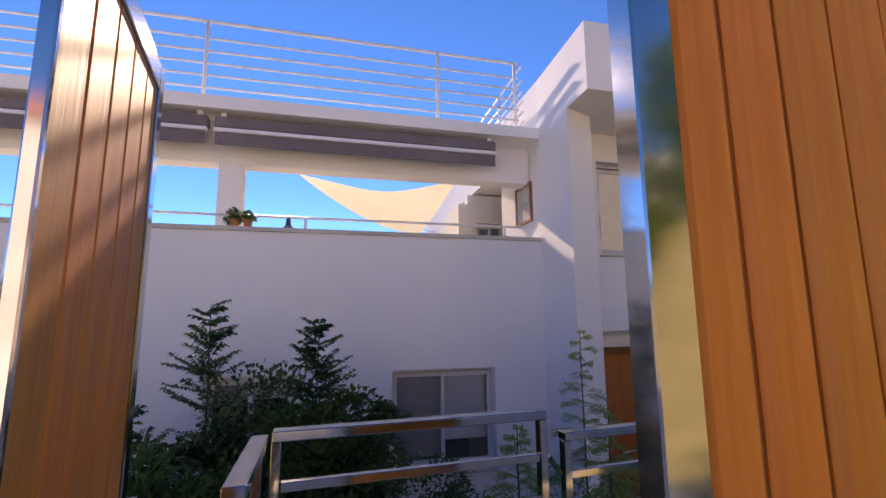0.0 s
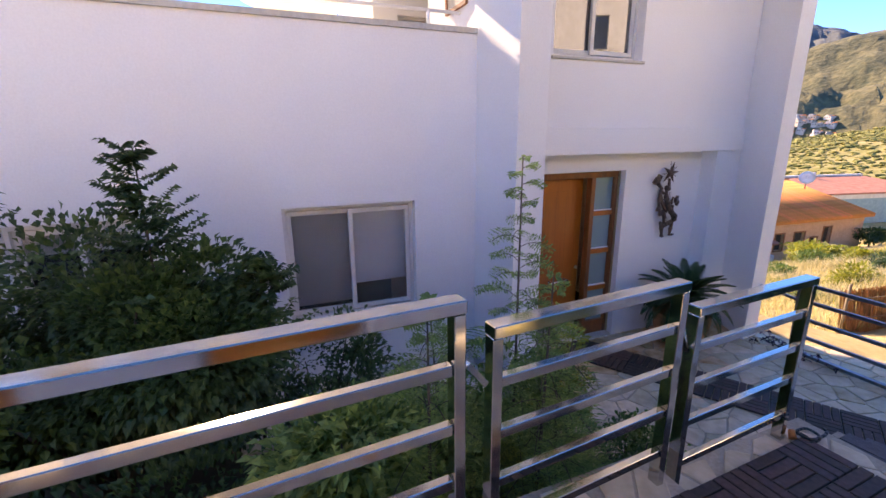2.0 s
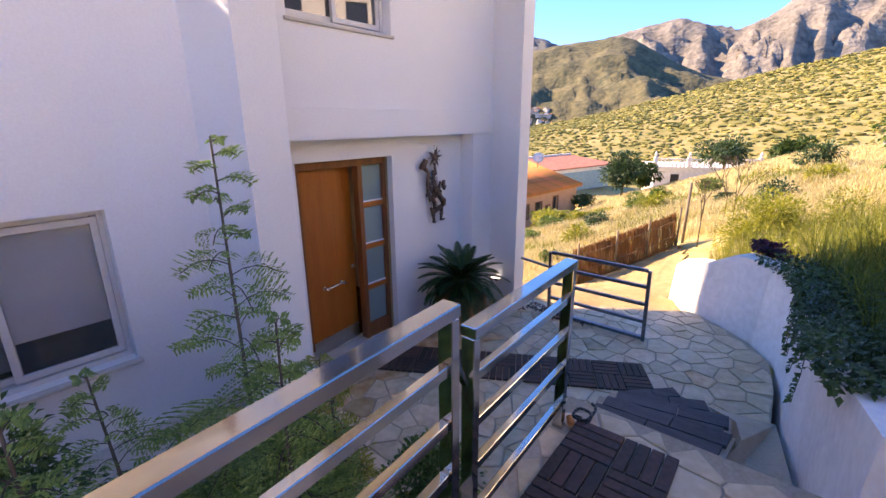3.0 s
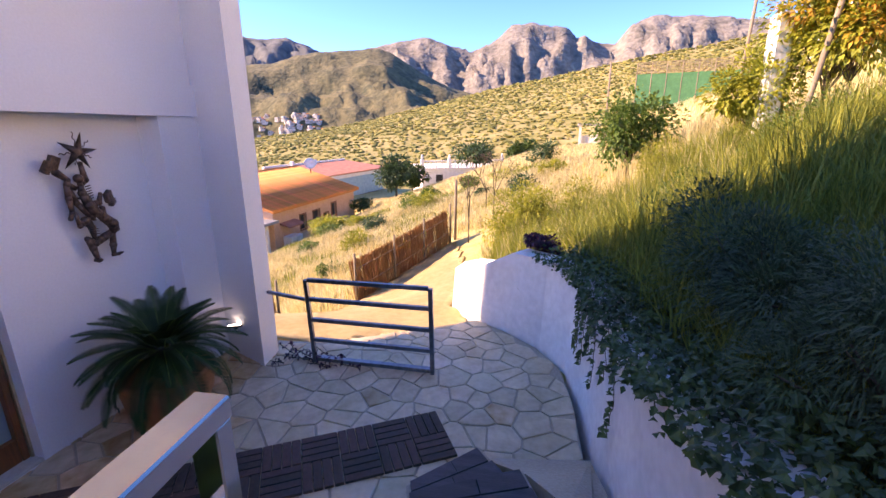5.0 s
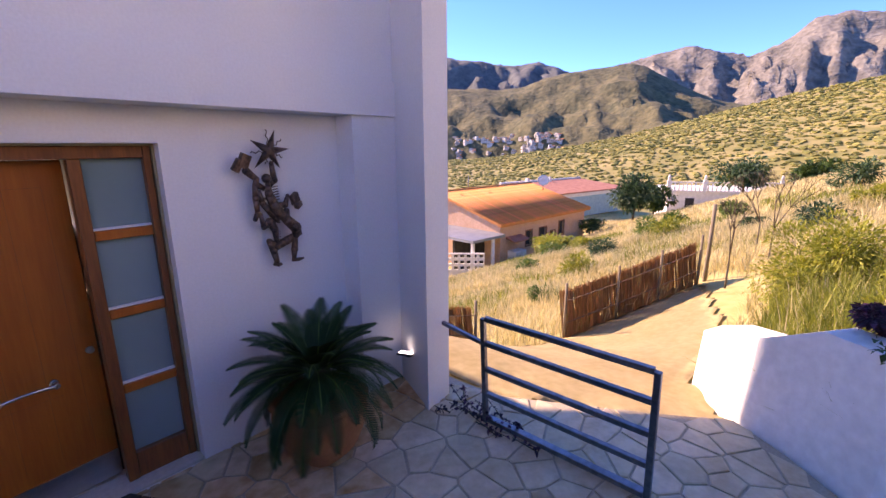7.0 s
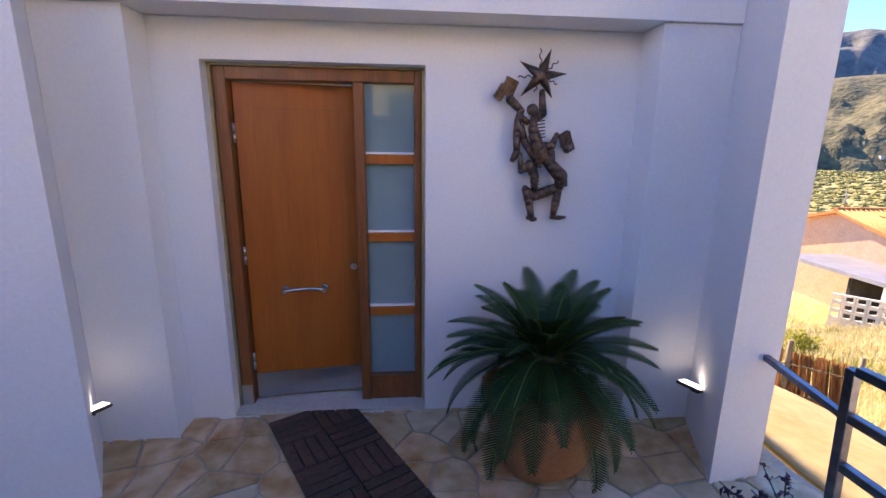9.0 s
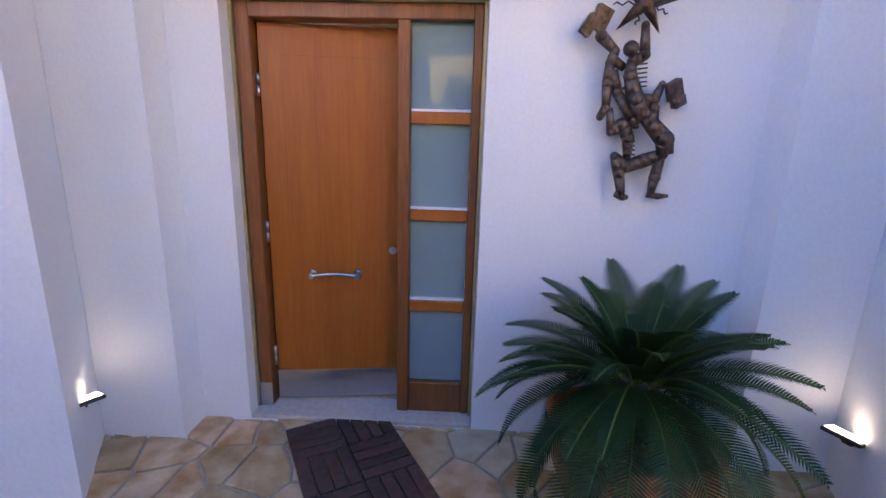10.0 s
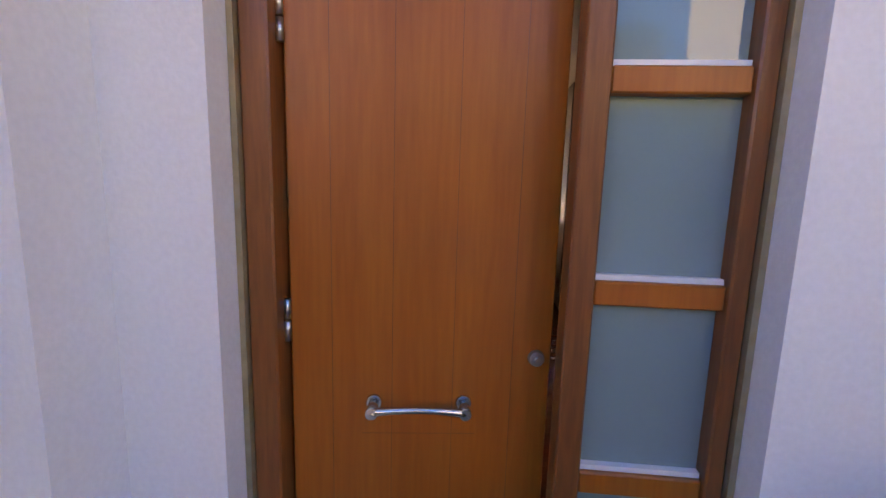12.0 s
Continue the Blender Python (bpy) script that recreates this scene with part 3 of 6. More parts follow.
def front_door():
    d = thing("door_1", "brown wooden front door standing ajar beside a frosted glass sidelight", "door", kind="structure", at=pose(0, 0, 0))
    x0, x1, top = 0.02, 1.27, 2.235
    y0, y1 = 0.1, 0.2
    bm = B()
    for a in ((x0, x0 + 0.075, 0, top), (x1 - 0.045, x1, 0, top), (x0 + 0.075, x1 - 0.045, top - 0.075, top), (0.845, 0.91, 0, top - 0.075)):
        box(bm, a[0], a[1], y0, y1, a[2], a[3])
    part("door_frame", bevel(bm, 0.005), FRAME_WOOD, d)
    bm = B()
    box(bm, x0 - 0.018, x0 - 0.002, 0.085, 0.2, 0, top + 0.012)
    box(bm, x1 + 0.002, x1 + 0.018, 0.085, 0.2, 0, top + 0.012)
    box(bm, x0 - 0.018, x1 + 0.018, 0.085, 0.2, top + 0.001, top + 0.013)
    part("frame_edging", bm, material("brass_edging", (0.42, 0.34, 0.2), (0.55, 0.46, 0.3), 0.4, 0.6), d, "pale metal edging strip")
    leaf = part("door_leaf", bevel(box(B(), 0.1, 0.843, 0.165, 0.215, 0.015, 2.155), 0.004), DOOR_WOOD, d)
    leaf.matrix_local = Matrix.Translation((0.1, 0.2, 0)) @ Matrix.Rotation(radians(DOOR_AJAR), 4, "Z") @ Matrix.Translation((-0.1, -0.2, 0))
    for z in (0.3, 1.06, 1.85):
        part("hinge", rod(rod(B(), (0.101, 0.156, z - 0.06), (0.101, 0.156, z - 0.003), 0.0095, n=10), (0.101, 0.156, z + 0.003), (0.101, 0.156, z + 0.06), 0.0095, n=10), BRUSHED, d, "steel barrel hinge")
    for x in (0.215, 0.385, 0.56, 0.73):
        part("groove", box(B(), x, x + 0.002, 0.1642, 0.166, 0.3, 2.0), FRAME_WOOD, leaf)
    part("groove", box(B(), 0.215, 0.732, 0.1642, 0.166, 2.0, 2.002), FRAME_WOOD, leaf)
    part("groove", box(B(), 0.3, 0.63, 0.1642, 0.166, 0.715, 0.7165), FRAME_WOOD, leaf)
    part("kick_plate", box(B(), 0.102, 0.841, 0.158, 0.1645, 0.018, 0.2), BRUSHED, leaf, "brushed steel kick plate")
    bm = B()
    pts = [(0.335 + 0.26 * t / 14, 0.102 - 0.016 * math.sin(math.pi * t / 14), 0.815 + 0.016 * math.sin(math.pi * t / 14)) for t in range(15)]
    tube(bm, pts, [0.0125 - 0.0035 * math.sin(math.pi * t / 14) for t in range(15)], 12)
    for x in (0.335, 0.595):
        rod(bm, (x, 0.164, 0.815), (x, 0.09, 0.815), 0.0145, 0.0165, 14)
        rod(bm, (x, 0.164, 0.815), (x, 0.154, 0.815), 0.024, 0.021, 16)
    part("handle", bm, CHROME, leaf, "curved chrome pull handle")
    bm = B()
    rod(bm, (0.8, 0.1645, 0.955), (0.8, 0.148, 0.955), 0.024, 0.021, 16)
    rod(bm, (0.8, 0.147, 0.955), (0.8, 0.138, 0.955), 0.011, 0.009, 10)
    part("lock", bm, BRUSHED, leaf, "round steel lock cylinder")
    rails = (0.15, 0.66, 1.18, 1.69, 2.16)
    for i, (a, b) in enumerate(zip(rails, rails[1:])):
        lo = a + 0.04
        part("pane", box(B(), 0.912, 1.224, 0.15, 0.162, lo, b - 0.025 if i < 3 else 2.159), FROST, d, "frosted bluish glass pane")
        if i:
            part("glazing_rail", bevel(box(B(), 0.912, 1.224, 0.115, 0.195, a - 0.024, a + 0.038), 0.004), DOOR_WOOD, d)
            part("glazing_bead", box(B(), 0.913, 1.223, 0.128, 0.149, a + 0.039, a + 0.053), ALU, d, "pale glazing bead")
    part("bottom_panel", bevel(box(B(), 0.912, 1.224, 0.11, 0.195, 0, 0.188), 0.004), FRAME_WOOD, d)
    part("threshold", bevel(box(B(), 0.003, 1.287, -0.0, 0.23, -0.028, -0.001), 0.004), COPING, d, "pale stone threshold")
    part("plinth", box(B(), 0.022, 0.093, 0.094, 0.099, 0.002, 0.15), BRUSHED, d, "steel foot of the frame")


front_door()


# ---- hall and kitchen behind the door ----
window("window_6", KWIN, 7.95, "wide white kitchen window with half lowered blinds", sill=False, blind=(0.62, 0.62))
PLASTER = material("cream_plaster", (0.62, 0.55, 0.45), (0.7, 0.63, 0.53), 0.85, grain=30, bump=0.05)
CABINET = material("dark_grey_cabinet", (0.05, 0.047, 0.045), (0.08, 0.075, 0.07), 0.4, grain=12, bump=0.03, stretch=(6, 6, 0.6))
MATTING = material("ribbed_mat", (0.03, 0.03, 0.032), (0.07, 0.07, 0.075), 0.95, grain=60, bump=0.6)
structure("wall_hall_east", wall_grid(B(), [2.02, 2.1], [-0.04, 2.77], [], 0.363, 7.85), PLASTER)


def hall():
    mat_ = thing("doormat", "dark ribbed doormat inside the front door", "mat", at=pose(0.5, 0.62, -0.04))
    part("base", box(B(), -0.42, 0.42, -0.25, 0.27, 0.001, 0.008), MATTING, mat_)
    for k in range(24):
        part("rib", box(B(), -0.41, 0.41, -0.24 + 0.021 * k, -0.228 + 0.021 * k, 0.0085, 0.014), MATTING, mat_)
    isl = thing("kitchen_island", "pale kitchen island with a glossy white worktop", "counter", at=pose(0.5, 6.35, -0.04))
    part("worktop", bevel(box(B(), -1.3, 1.1, -0.35, 0.45, 0.98, 1.03), 0.008), ALU, isl)
    part("body", box(B(), -1.2, 1.0, 0.0, 0.4, 0.08, 0.978), PLASTER, isl)
    part("plinth", box(B(), -1.15, 0.95, 0.04, 0.36, 0.0, 0.079), CABINET, isl)
    tall = thing("tall_cabinet", "tall dark grey cabinet unit in the hall", "cabinet", at=pose(1.78, 5.0, -0.04))
    part("body", box(B(), -0.2, 0.235, -1.0, 1.0, 0.1, 2.6), CABINET, tall)
    for k in range(2):
        part("door", bevel(box(B(), -0.222, -0.202, -0.99 + k, -0.01 + k, 0.11, 2.59), 0.003), CABINET, tall)
    part("plinth", box(B(), -0.17, 0.235, -0.98, 0.98, 0.0, 0.099), BLACK, tall)
    for x in (0.05, 0.95):
        st = thing("bar_stool", "red-brown bar stool with bent chrome legs", "stool", "bar stools", at=pose(x, 5.75, -0.04))
        part("seat", bevel(box(B(), -0.19, 0.19, -0.18, 0.18, 0.66, 0.7), 0.015, 2), RED_WOOD, st)
        part("backrest", bevel(box(B(), -0.18, 0.18, -0.2, -0.175, 0.72, 0.86), 0.01, 2), RED_WOOD, st)
        part("column", rod(B(), (0, 0, 0.03), (0, 0, 0.659), 0.028, 0.024, 12), CHROME, st)
        part("base", turned(B(), [(0.22, 0.001), (0.21, 0.012), (0.05, 0.03)], (0, 0), 20), CHROME, st)
        for e in (-1, 1):
            part("footrest", rod(rod(B(), (0, 0, 0.45), (0.13 * e, -0.08, 0.3), 0.01, n=8), (0.13 * e, -0.08, 0.3), (0.2 * e, -0.16, 0.27), 0.01, n=8), CHROME, st)
    for x, y, w in ((0.62, 5.6, 0.42), (1.15, 6.5, 0.12)):
        pl = thing("pendant_lamp", "slim grey pendant lamp over the kitchen island", "lamp", "pendant lamps", at=pose(x, y, 1.66))
        part("shade", bevel(box(B(), -w, w, -0.06, 0.06, 0.0, 0.035), 0.012, 2), BRUSHED, pl)
        for e in (-0.04, 0.04):
            part("cable", rod(B(), (e, 0, 0.034), (e, 0, 1.09), 0.004, n=6), BLACK, pl)
        part("canopy", turned(B(), [(0.08, 1.085), (0.08, 1.108), (0.05, 1.109)], (0, 0), 14), BRUSHED, pl)


hall()


# ---- wall sculpture ----
def sculpture():
    bm = B()

    def at(cx, cy, d=0.0):
        up = (800 - cy) / 640
        return (1.965 + (cx - 250) * 0.00128 - 0.075 * up, -0.065 - d, 1.336 + (800 - cy) * 0.001375)

    def limb(pts, r, flat=0.7, d=0.0):
        for (a, ra), (b, rb) in zip(zip(pts, r), list(zip(pts, r))[1:]):
            rod(bm, at(*a, d), at(*b, d), ra * 0.00132, rb * 0.00132, 8, flat)
            bmesh.ops.create_icosphere(bm, subdivisions=2, radius=rb * 0.00132, matrix=Matrix.Translation(at(*b, d)))
    limb([(250, 800), (240, 720), (222, 660)], [14, 22, 17])
    limb([(225, 790), (255, 800), (268, 800)], [10, 14, 10])
    limb([(222, 660), (262, 695), (330, 672), (395, 650)], [17, 24, 26, 22])
    limb([(358, 790), (372, 730), (392, 655)], [13, 22, 18])
    limb([(345, 790), (390, 794), (420, 792)], [10, 12, 7])
    limb([(400, 650), (395, 600), (355, 560), (320, 520)], [30, 34, 30, 26], d=0.02)
    limb([(320, 530), (285, 470), (265, 400), (268, 350)], [34, 32, 24, 15], d=0.02)
    bmesh.ops.create_icosphere(bm, subdivisions=2, radius=0.036, matrix=Matrix.Translation(at(262, 317, 0.03)))
    limb([(275, 360), (318, 330), (318, 240)], [16, 20, 14])
    limb([(250, 372), (205, 345), (215, 320), (165, 275)], [14, 18, 16, 22])
    limb([(200, 350), (190, 420), (185, 500)], [17, 19, 14])
    limb([(190, 490), (165, 530)], [16, 14])
    limb([(210, 380), (225, 450), (290, 540)], [16, 18, 22])
    limb([(200, 500), (205, 580), (245, 555)], [12, 15, 26])
    limb([(250, 555), (270, 600), (268, 665)], [28, 22, 14])
    limb([(320, 470), (360, 470), (385, 420)], [20, 18, 12])
    limb([(345, 560), (350, 500)], [22, 18], d=0.03)
    for c, w, h, turn in (((160, 225), 0.075, 0.1, 20), ((120, 245), 0.05, 0.09, 30), ((425, 440), 0.07, 0.085, -30), ((440, 475), 0.06, 0.045, -30)):
        x, y, z = at(*c)
        m = Matrix.Translation((x, y - 0.01, z)) @ Euler((0.2, radians(turn), 0.3)).to_matrix().to_4x4() @ Matrix.Diagonal((w, 0.035, h, 1))
        bmesh.ops.create_cube(bm, size=1, matrix=m)
    for k in range(6):
        x, y, z = at(302, 365 + 14 * k)
        bar(bm, (x - 0.022, y - 0.035, z), (x + 0.022, y - 0.03, z + 0.006), 0.008, 0.007)
    for k in range(4):
        x, y, z = at(262, 600 + 15 * k)
        bar(bm, (x - 0.03, y - 0.04, z), (x + 0.03, y - 0.035, z - 0.012), 0.008, 0.007)
    sx, sy, sz = at(310, 175, 0.02)
    turned_at = Matrix.Translation((sx, sy, sz)) @ Matrix.Diagonal((1, 0.6, 1, 1))
    bmesh.ops.create_icosphere(bm, subdivisions=2, radius=0.042, matrix=turned_at)
    for t, ln in ((70, 0.16), (150, 0.155), (5, 0.16), (225, 0.17), (300, 0.15)):
        d = Vector((math.cos(radians(t)), 0, math.sin(radians(t))))
        s = Vector((-d.z, 0, d.x))
        o = Vector((sx, sy, sz))
        v = [bm.verts.new(o + s * 0.034 + d * 0.015), bm.verts.new(o - s * 0.034 + d * 0.015), bm.verts.new(o + d * ln), bm.verts.new(o + d * 0.03 + Vector((0, -0.03, 0))), bm.verts.new(o + d * 0.03 + Vector((0, 0.02, 0)))]
        for f in ((0, 2, 3), (2, 1, 3), (1, 2, 4), (2, 0, 4)):
            bm.faces.new([v[i] for i in f])
    for t, ln in ((95, 0.15), (40, 0.13), (185, 0.14), (335, 0.11), (250, 0.1)):
        d = Vector((math.cos(radians(t)), 0, math.sin(radians(t))))
        s = Vector((-d.z, 0, d.x))
        pts = [Vector((sx, sy, sz)) + d * (0.04 + (ln - 0.04) * i / 8) + s * 0.008 * math.sin(i * 1.6) for i in range(9)]
        for a, b in zip(pts, pts[1:]):
            rod(bm, a, b, 0.004, 0.003, 5)
    for f in bm.faces:
        f.smooth = len(f.verts) < 5 and f.calc_area() < 0.004
    for c in ((300, 560), (265, 430)):
        x, y, z = at(*c)
        rod(bm, (x, -0.0, z), (x, -0.075, z), 0.008, 0.008, 6)
    tagged(part("wall_sculpture", bm, BRONZE), "rusted iron sculpture of abstract figures reaching for a star", "sculpture")


sculpture()


# ---- patio, steps and landing ----
def paving_cells(x0, x1, y0, y1, size, rng, joint, inside):
    """Irregular flagstone outlines (random cells clipped by their neighbours) within the plan."""
    nx, ny = int((x1 - x0) / size), int((y1 - y0) / size)
    pts = {}
    for i in range(-1, nx + 1):
        for j in range(-1, ny + 1):
            pts[i, j] = Vector((x0 + (i + 0.5 + rng.uniform(-0.47, 0.47)) * size, y0 + (j + 0.5 + rng.uniform(-0.47, 0.47)) * size))
    cells = []
    for (i, j), c in pts.items():
        if not inside(c.x, c.y):
            continue
        poly = [c + Vector(o) for o in ((-size, -size), (size, -size), (size, size), (-size, size))]
        for di in (-2, -1, 0, 1, 2):
            for dj in (-2, -1, 0, 1, 2):
                q = pts.get((i + di, j + dj))
                if q is None or (di == 0 and dj == 0):
                    continue
                n = (q - c).normalized()
                d = (q - c).length / 2 - joint
                out = []
                for k, a in enumerate(poly):
                    b = poly[(k + 1) % len(poly)]
                    da, db = (a - c).dot(n) - d, (b - c).dot(n) - d
                    if da <= 0:
                        out.append(a)
                    if da * db < 0:
                        out.append(a + (b - a) * (da / (da - db)))
                poly = out
        if len(poly) > 2:
            for k, a in enumerate(poly):
                t = 1.0
                while t > 0.1 and not inside(c.x + (a.x - c.x) * t, c.y + (a.y - c.y) * t):
                    t -= 0.06
                poly[k] = c + (a - c) * t
            cells.append((c, poly))
    return cells


def in_poly(poly):
    def test(x, y):
        hit = False
        for (xa, ya), (xb, yb) in zip(poly, poly[1:] + poly[:1]):
            if (ya > y) != (yb > y) and x < (xb - xa) * (y - ya) / (yb - ya) + xa:
                hit = not hit
        return hit
    return test


PATIO = [(-0.9, -2.75), (0.4, -2.75), (1.3, -2.72), (1.9, -3.1), (1.2, -3.8), (1.2, -3.98), (2.8, -3.93), (3.4, -3.84), (3.8, -3.6), (4.15, -3.22), (4.4, -2.85), (4.0, -2.2), (3.45, -1.2), (3.4, -0.75), (3.4, 0.3), (-0.9, 0.3)]
patio = structure("patio_floor", prism(B(), PATIO, -0.5, FLOOR - 0.012), MORTAR, "patio of irregular pale flagstones in mortar")
LANDING = [((-4.6, -2.45), 1.2), ((-2.45, -1.28), 1.05), ((-1.28, 0.13), 0.87)]
landings = []
for (xa, xb), z in LANDING:
    landings.append((xa, xb, z, structure("landing", box(B(), xa + 0.002, xb - 0.002, -5.1, -2.86, -0.5, z - 0.012), MORTAR, "raised entrance landing of pale flagstones")))
structure("street", box(B(), -14, 1.5, -11, -5.103, 0.6, 1.18), CONCRETE, "pale concrete street outside the gate")
NOSING = [((0.13, -2.95), (0.13, -3.72)), ((0.5, -2.93), (0.6, -3.76)), ((0.86, -2.9), (1.08, -3.7)), ((1.16, -2.86), (1.48, -3.5)), ((1.4, -2.78), (1.83, -3.2))]
treads = []
for k in range(4):
    (a, b), (c, d) = NOSING[k], NOSING[k + 1]
    z = 0.69 - 0.175 * k
    treads.append((k, z, structure("stair_step", prism(B(), [a, b, d, c], -0.4, z), MORTAR, "stone stair step of the curved flight")))
structure("stair_wall", prism(B(), [(0.13, -3.75), (0.6, -3.79), (1.1, -3.73), (1.5, -3.53), (1.87, -3.2), (2.0, -3.98), (-0.2, -4.1), (-0.2, -3.75)], -0.4, [0.86, 0.69, 0.5, 0.3, 0.05, 0.05, 0.86, 0.86]), MORTAR)


def board_mesh(ln, wd, th):
    return mesh_of("board", bevel(box(B(), -ln / 2, ln / 2, -wd / 2, wd / 2, 0, th), 0.003), BOARD)


rng = random.Random(4)
for k, z, step in treads:
    (a, b), (c, d) = [(Vector(p), Vector(q)) for p, q in (NOSING[k], NOSING[k + 1])]
    covering = thing("step_boards", "grey weathered wooden boards laid on a stone step", "decking", "boards on the steps", at=pose(0, 0, z))
    rows = 3
    for r in range(rows):
        t0, t1 = (r + 0.04) / rows, (r + 0.96) / rows
        p0, q0, p1, q1 = a.lerp(c, t0), b.lerp(d, t0), a.lerp(c, t1), b.lerp(d, t1)
        cut = rng.uniform(0.4, 0.6)
        for s0, s1 in ((rng.uniform(0.02, 0.08), cut - 0.004), (cut + 0.004, rng.uniform(0.93, 0.99))):
            bm = prism(B(), [p0.lerp(q0, s0), p0.lerp(q0, s1), p1.lerp(q1, s1), p1.lerp(q1, s0)], 0.0005, 0.026)
            part("board", bm, BOARD, covering)


def deck_mat(label, origin, direction, across, count_along, count_across, z, tile=0.28):
    """A mat of square deck tiles, each of four slats, laid in turned pairs."""
    t = math.degrees(math.atan2(direction[1], direction[0]))
    mat_ = thing("deck_mat", label, "mat", at=pose(origin[0], origin[1], z, 0, 0, t))
    slat = mesh_of("slat", bevel(box(B(), -tile / 2 + 0.004, tile / 2 - 0.004, -tile / 8 + 0.004, tile / 8 - 0.004, 0.0, 0.024), 0.003), DECK)
    for i in range(count_along):
        for j in range(count_across):
            for k in range(4):
                s = part("slat", slat, DECK, mat_)
                cx, cy = (i + 0.5) * tile, (j + 0.5) * tile
                o = (k - 1.5) * tile / 4
                s.matrix_local = pose(cx, cy + o, 0.001) if (i + j) % 2 else pose(cx + o, cy, 0.001, 0, 0, 90)
    return mat_


dv = Vector((1.77, -3.05)).normalized()
deck_mat("dark brown wooden deck tile mat running to the door", (0.25, -0.12), dv, None, 12, 2, FLOOR)
deck_mat("dark brown wooden deck tile mat on the landing", (-1.2, -3.6), (1, 0.03), None, 4, 2, 0.87)
deck_mat("dark brown wooden deck tile mat on the upper landing", (-2.4, -3.75), (1, 0.03), None, 4, 2, 1.05)


# ---- railings ----
def rail_panel(p, q, bars, foot, label, wide=0.07):
    p, q = Vector(p), Vector(q)
    r = thing("railing_panel", label, "railing", "stair railing panels", at=Matrix.Translation((p.x, p.y, foot)))
    o = Vector((p.x, p.y, foot))
    part("handrail", bevel(bar(B(), p - o, q - o, wide, 0.045), 0.004), STEEL, r)
    for e in (p, q):
        d = (q - p).normalized() * (0.02 if e is p else -0.02)
        part("post", bevel(bar(B(), Vector((e.x, e.y, foot)) + d - o, e + d - Vector((0, 0, 0.0235)) - o, 0.04, 0.06), 0.003), STEEL, r)
    d = (q - p).normalized() * 0.042
    for z in bars:
        part("rail", bevel(bar(B(), p + d - Vector((0, 0, z)) - o, q - d - Vector((0, 0, z)) - o, 0.035, 0.04), 0.003), STEEL, r)
    return r


rail_panel((-3.82, -3.25, 2.2), (-2.47, -3.15, 2.19), (0.215, 0.43, 0.645, 0.86), 1.19, "polished square steel railing panel on the landing")
rail_panel((-2.35, -3.11, 2.06), (-1.355, -3.04, 2.06), (0.2, 0.41, 0.62, 0.84), 1.04, "polished square steel railing panel one step lower")
rail_panel((-1.19, -2.98, 1.89), (-0.19, -2.93, 1.89), (0.2, 0.41, 0.62, 0.86), 0.86, "polished square steel railing panel above the steps")
rail_panel((-3.865, -3.3, 2.195), (-3.85, -3.88, 2.195), (0.215, 0.43, 0.645, 0.86), 1.19, "polished square steel railing panel turning to the gate")
for a, b in (((-2.45, -3.14, 1.97), (-2.37, -3.12, 1.87)), ((-1.335, -3.035, 1.85), (-1.21, -2.985, 1.69))):
    tagged(part("rail_link", bar(B(), a, b, 0.022, 0.022), STEEL), "short steel bar linking two railing panels", "rail link", "rail links")


def garden_gate():
    g = thing("garden_gate", "low square-tube steel gate standing open across the path", "gate", at=pose(3.02, -1.3, FLOOR))
    a, b, h = Vector((0.0, 0, 0)), Vector((0.0, -1.28, 0)), 0.94
    for e in (a, b):
        part("post", bevel(bar(B(), e, e + Vector((-0.06, 0, h)), 0.04, 0.04), 0.003), DARK_STEEL, g)
    for z in (0.045, 0.27, 0.5, 0.73, h):
        w = 0.06 if z < 0.1 else 0.04
        x = -0.06 * z / h
        part("rail", bevel(bar(B(), (x, -0.02, z), (x, -1.26, z), w, 0.04), 0.003), DARK_STEEL, g)
    part("hinge_bar", bar(B(), (0.03, 0.5, 0.74), (-0.045, 0.0, 0.72), 0.03, 0.03), DARK_STEEL, g)


garden_gate()


# ---- street gate ----
def street_gate(label, at, width, height, boards, far=0.056, half=0.03):
    g = thing("street_gate_leaf", label, "gate", "street gate leaves", at=at)
    for x0, x1 in ((0.0, 0.056), (width - far, width)):
        part("stile", bevel(box(B(), x0, x1, -half, half, 0.03, height), 0.003), STEEL, g)
    for z in (0.06, height - 0.04):
        part("cross_bar", bevel(box(B(), 0.057, width - far - 0.001, -half, half, z - 0.035, z + 0.035), 0.003), STEEL, g)
    w = (width - 0.06 - far) / boards
    board = mesh_of("board", bevel(box(B(), -w / 2 + 0.003, w / 2 - 0.003, -half * 0.6, half * 0.6, 0.097, height - 0.077), 0.4 * half), GATE_WOOD)
    for i in range(boards):
        part("board", board, GATE_WOOD, g).matrix_local = pose(0.058 + (i + 0.5) * w, 0, 0)
    # Recessed sheet closes the gaps; its darker colour stands in for groove shade.
    part("groove_shade", box(B(), 0.058, width - far - 0.002, -0.003, 0.003, 0.097, height - 0.077), FRAME_WOOD, g, "dark recessed sheet painting the groove shade between the boards")
    bm = B()
    box(bm, 0.005, 0.05, -0.034, 0.034, 0.9, 1.08)
    part("lock_plate", bm, BRUSHED, g, "steel lock plate")
    return g


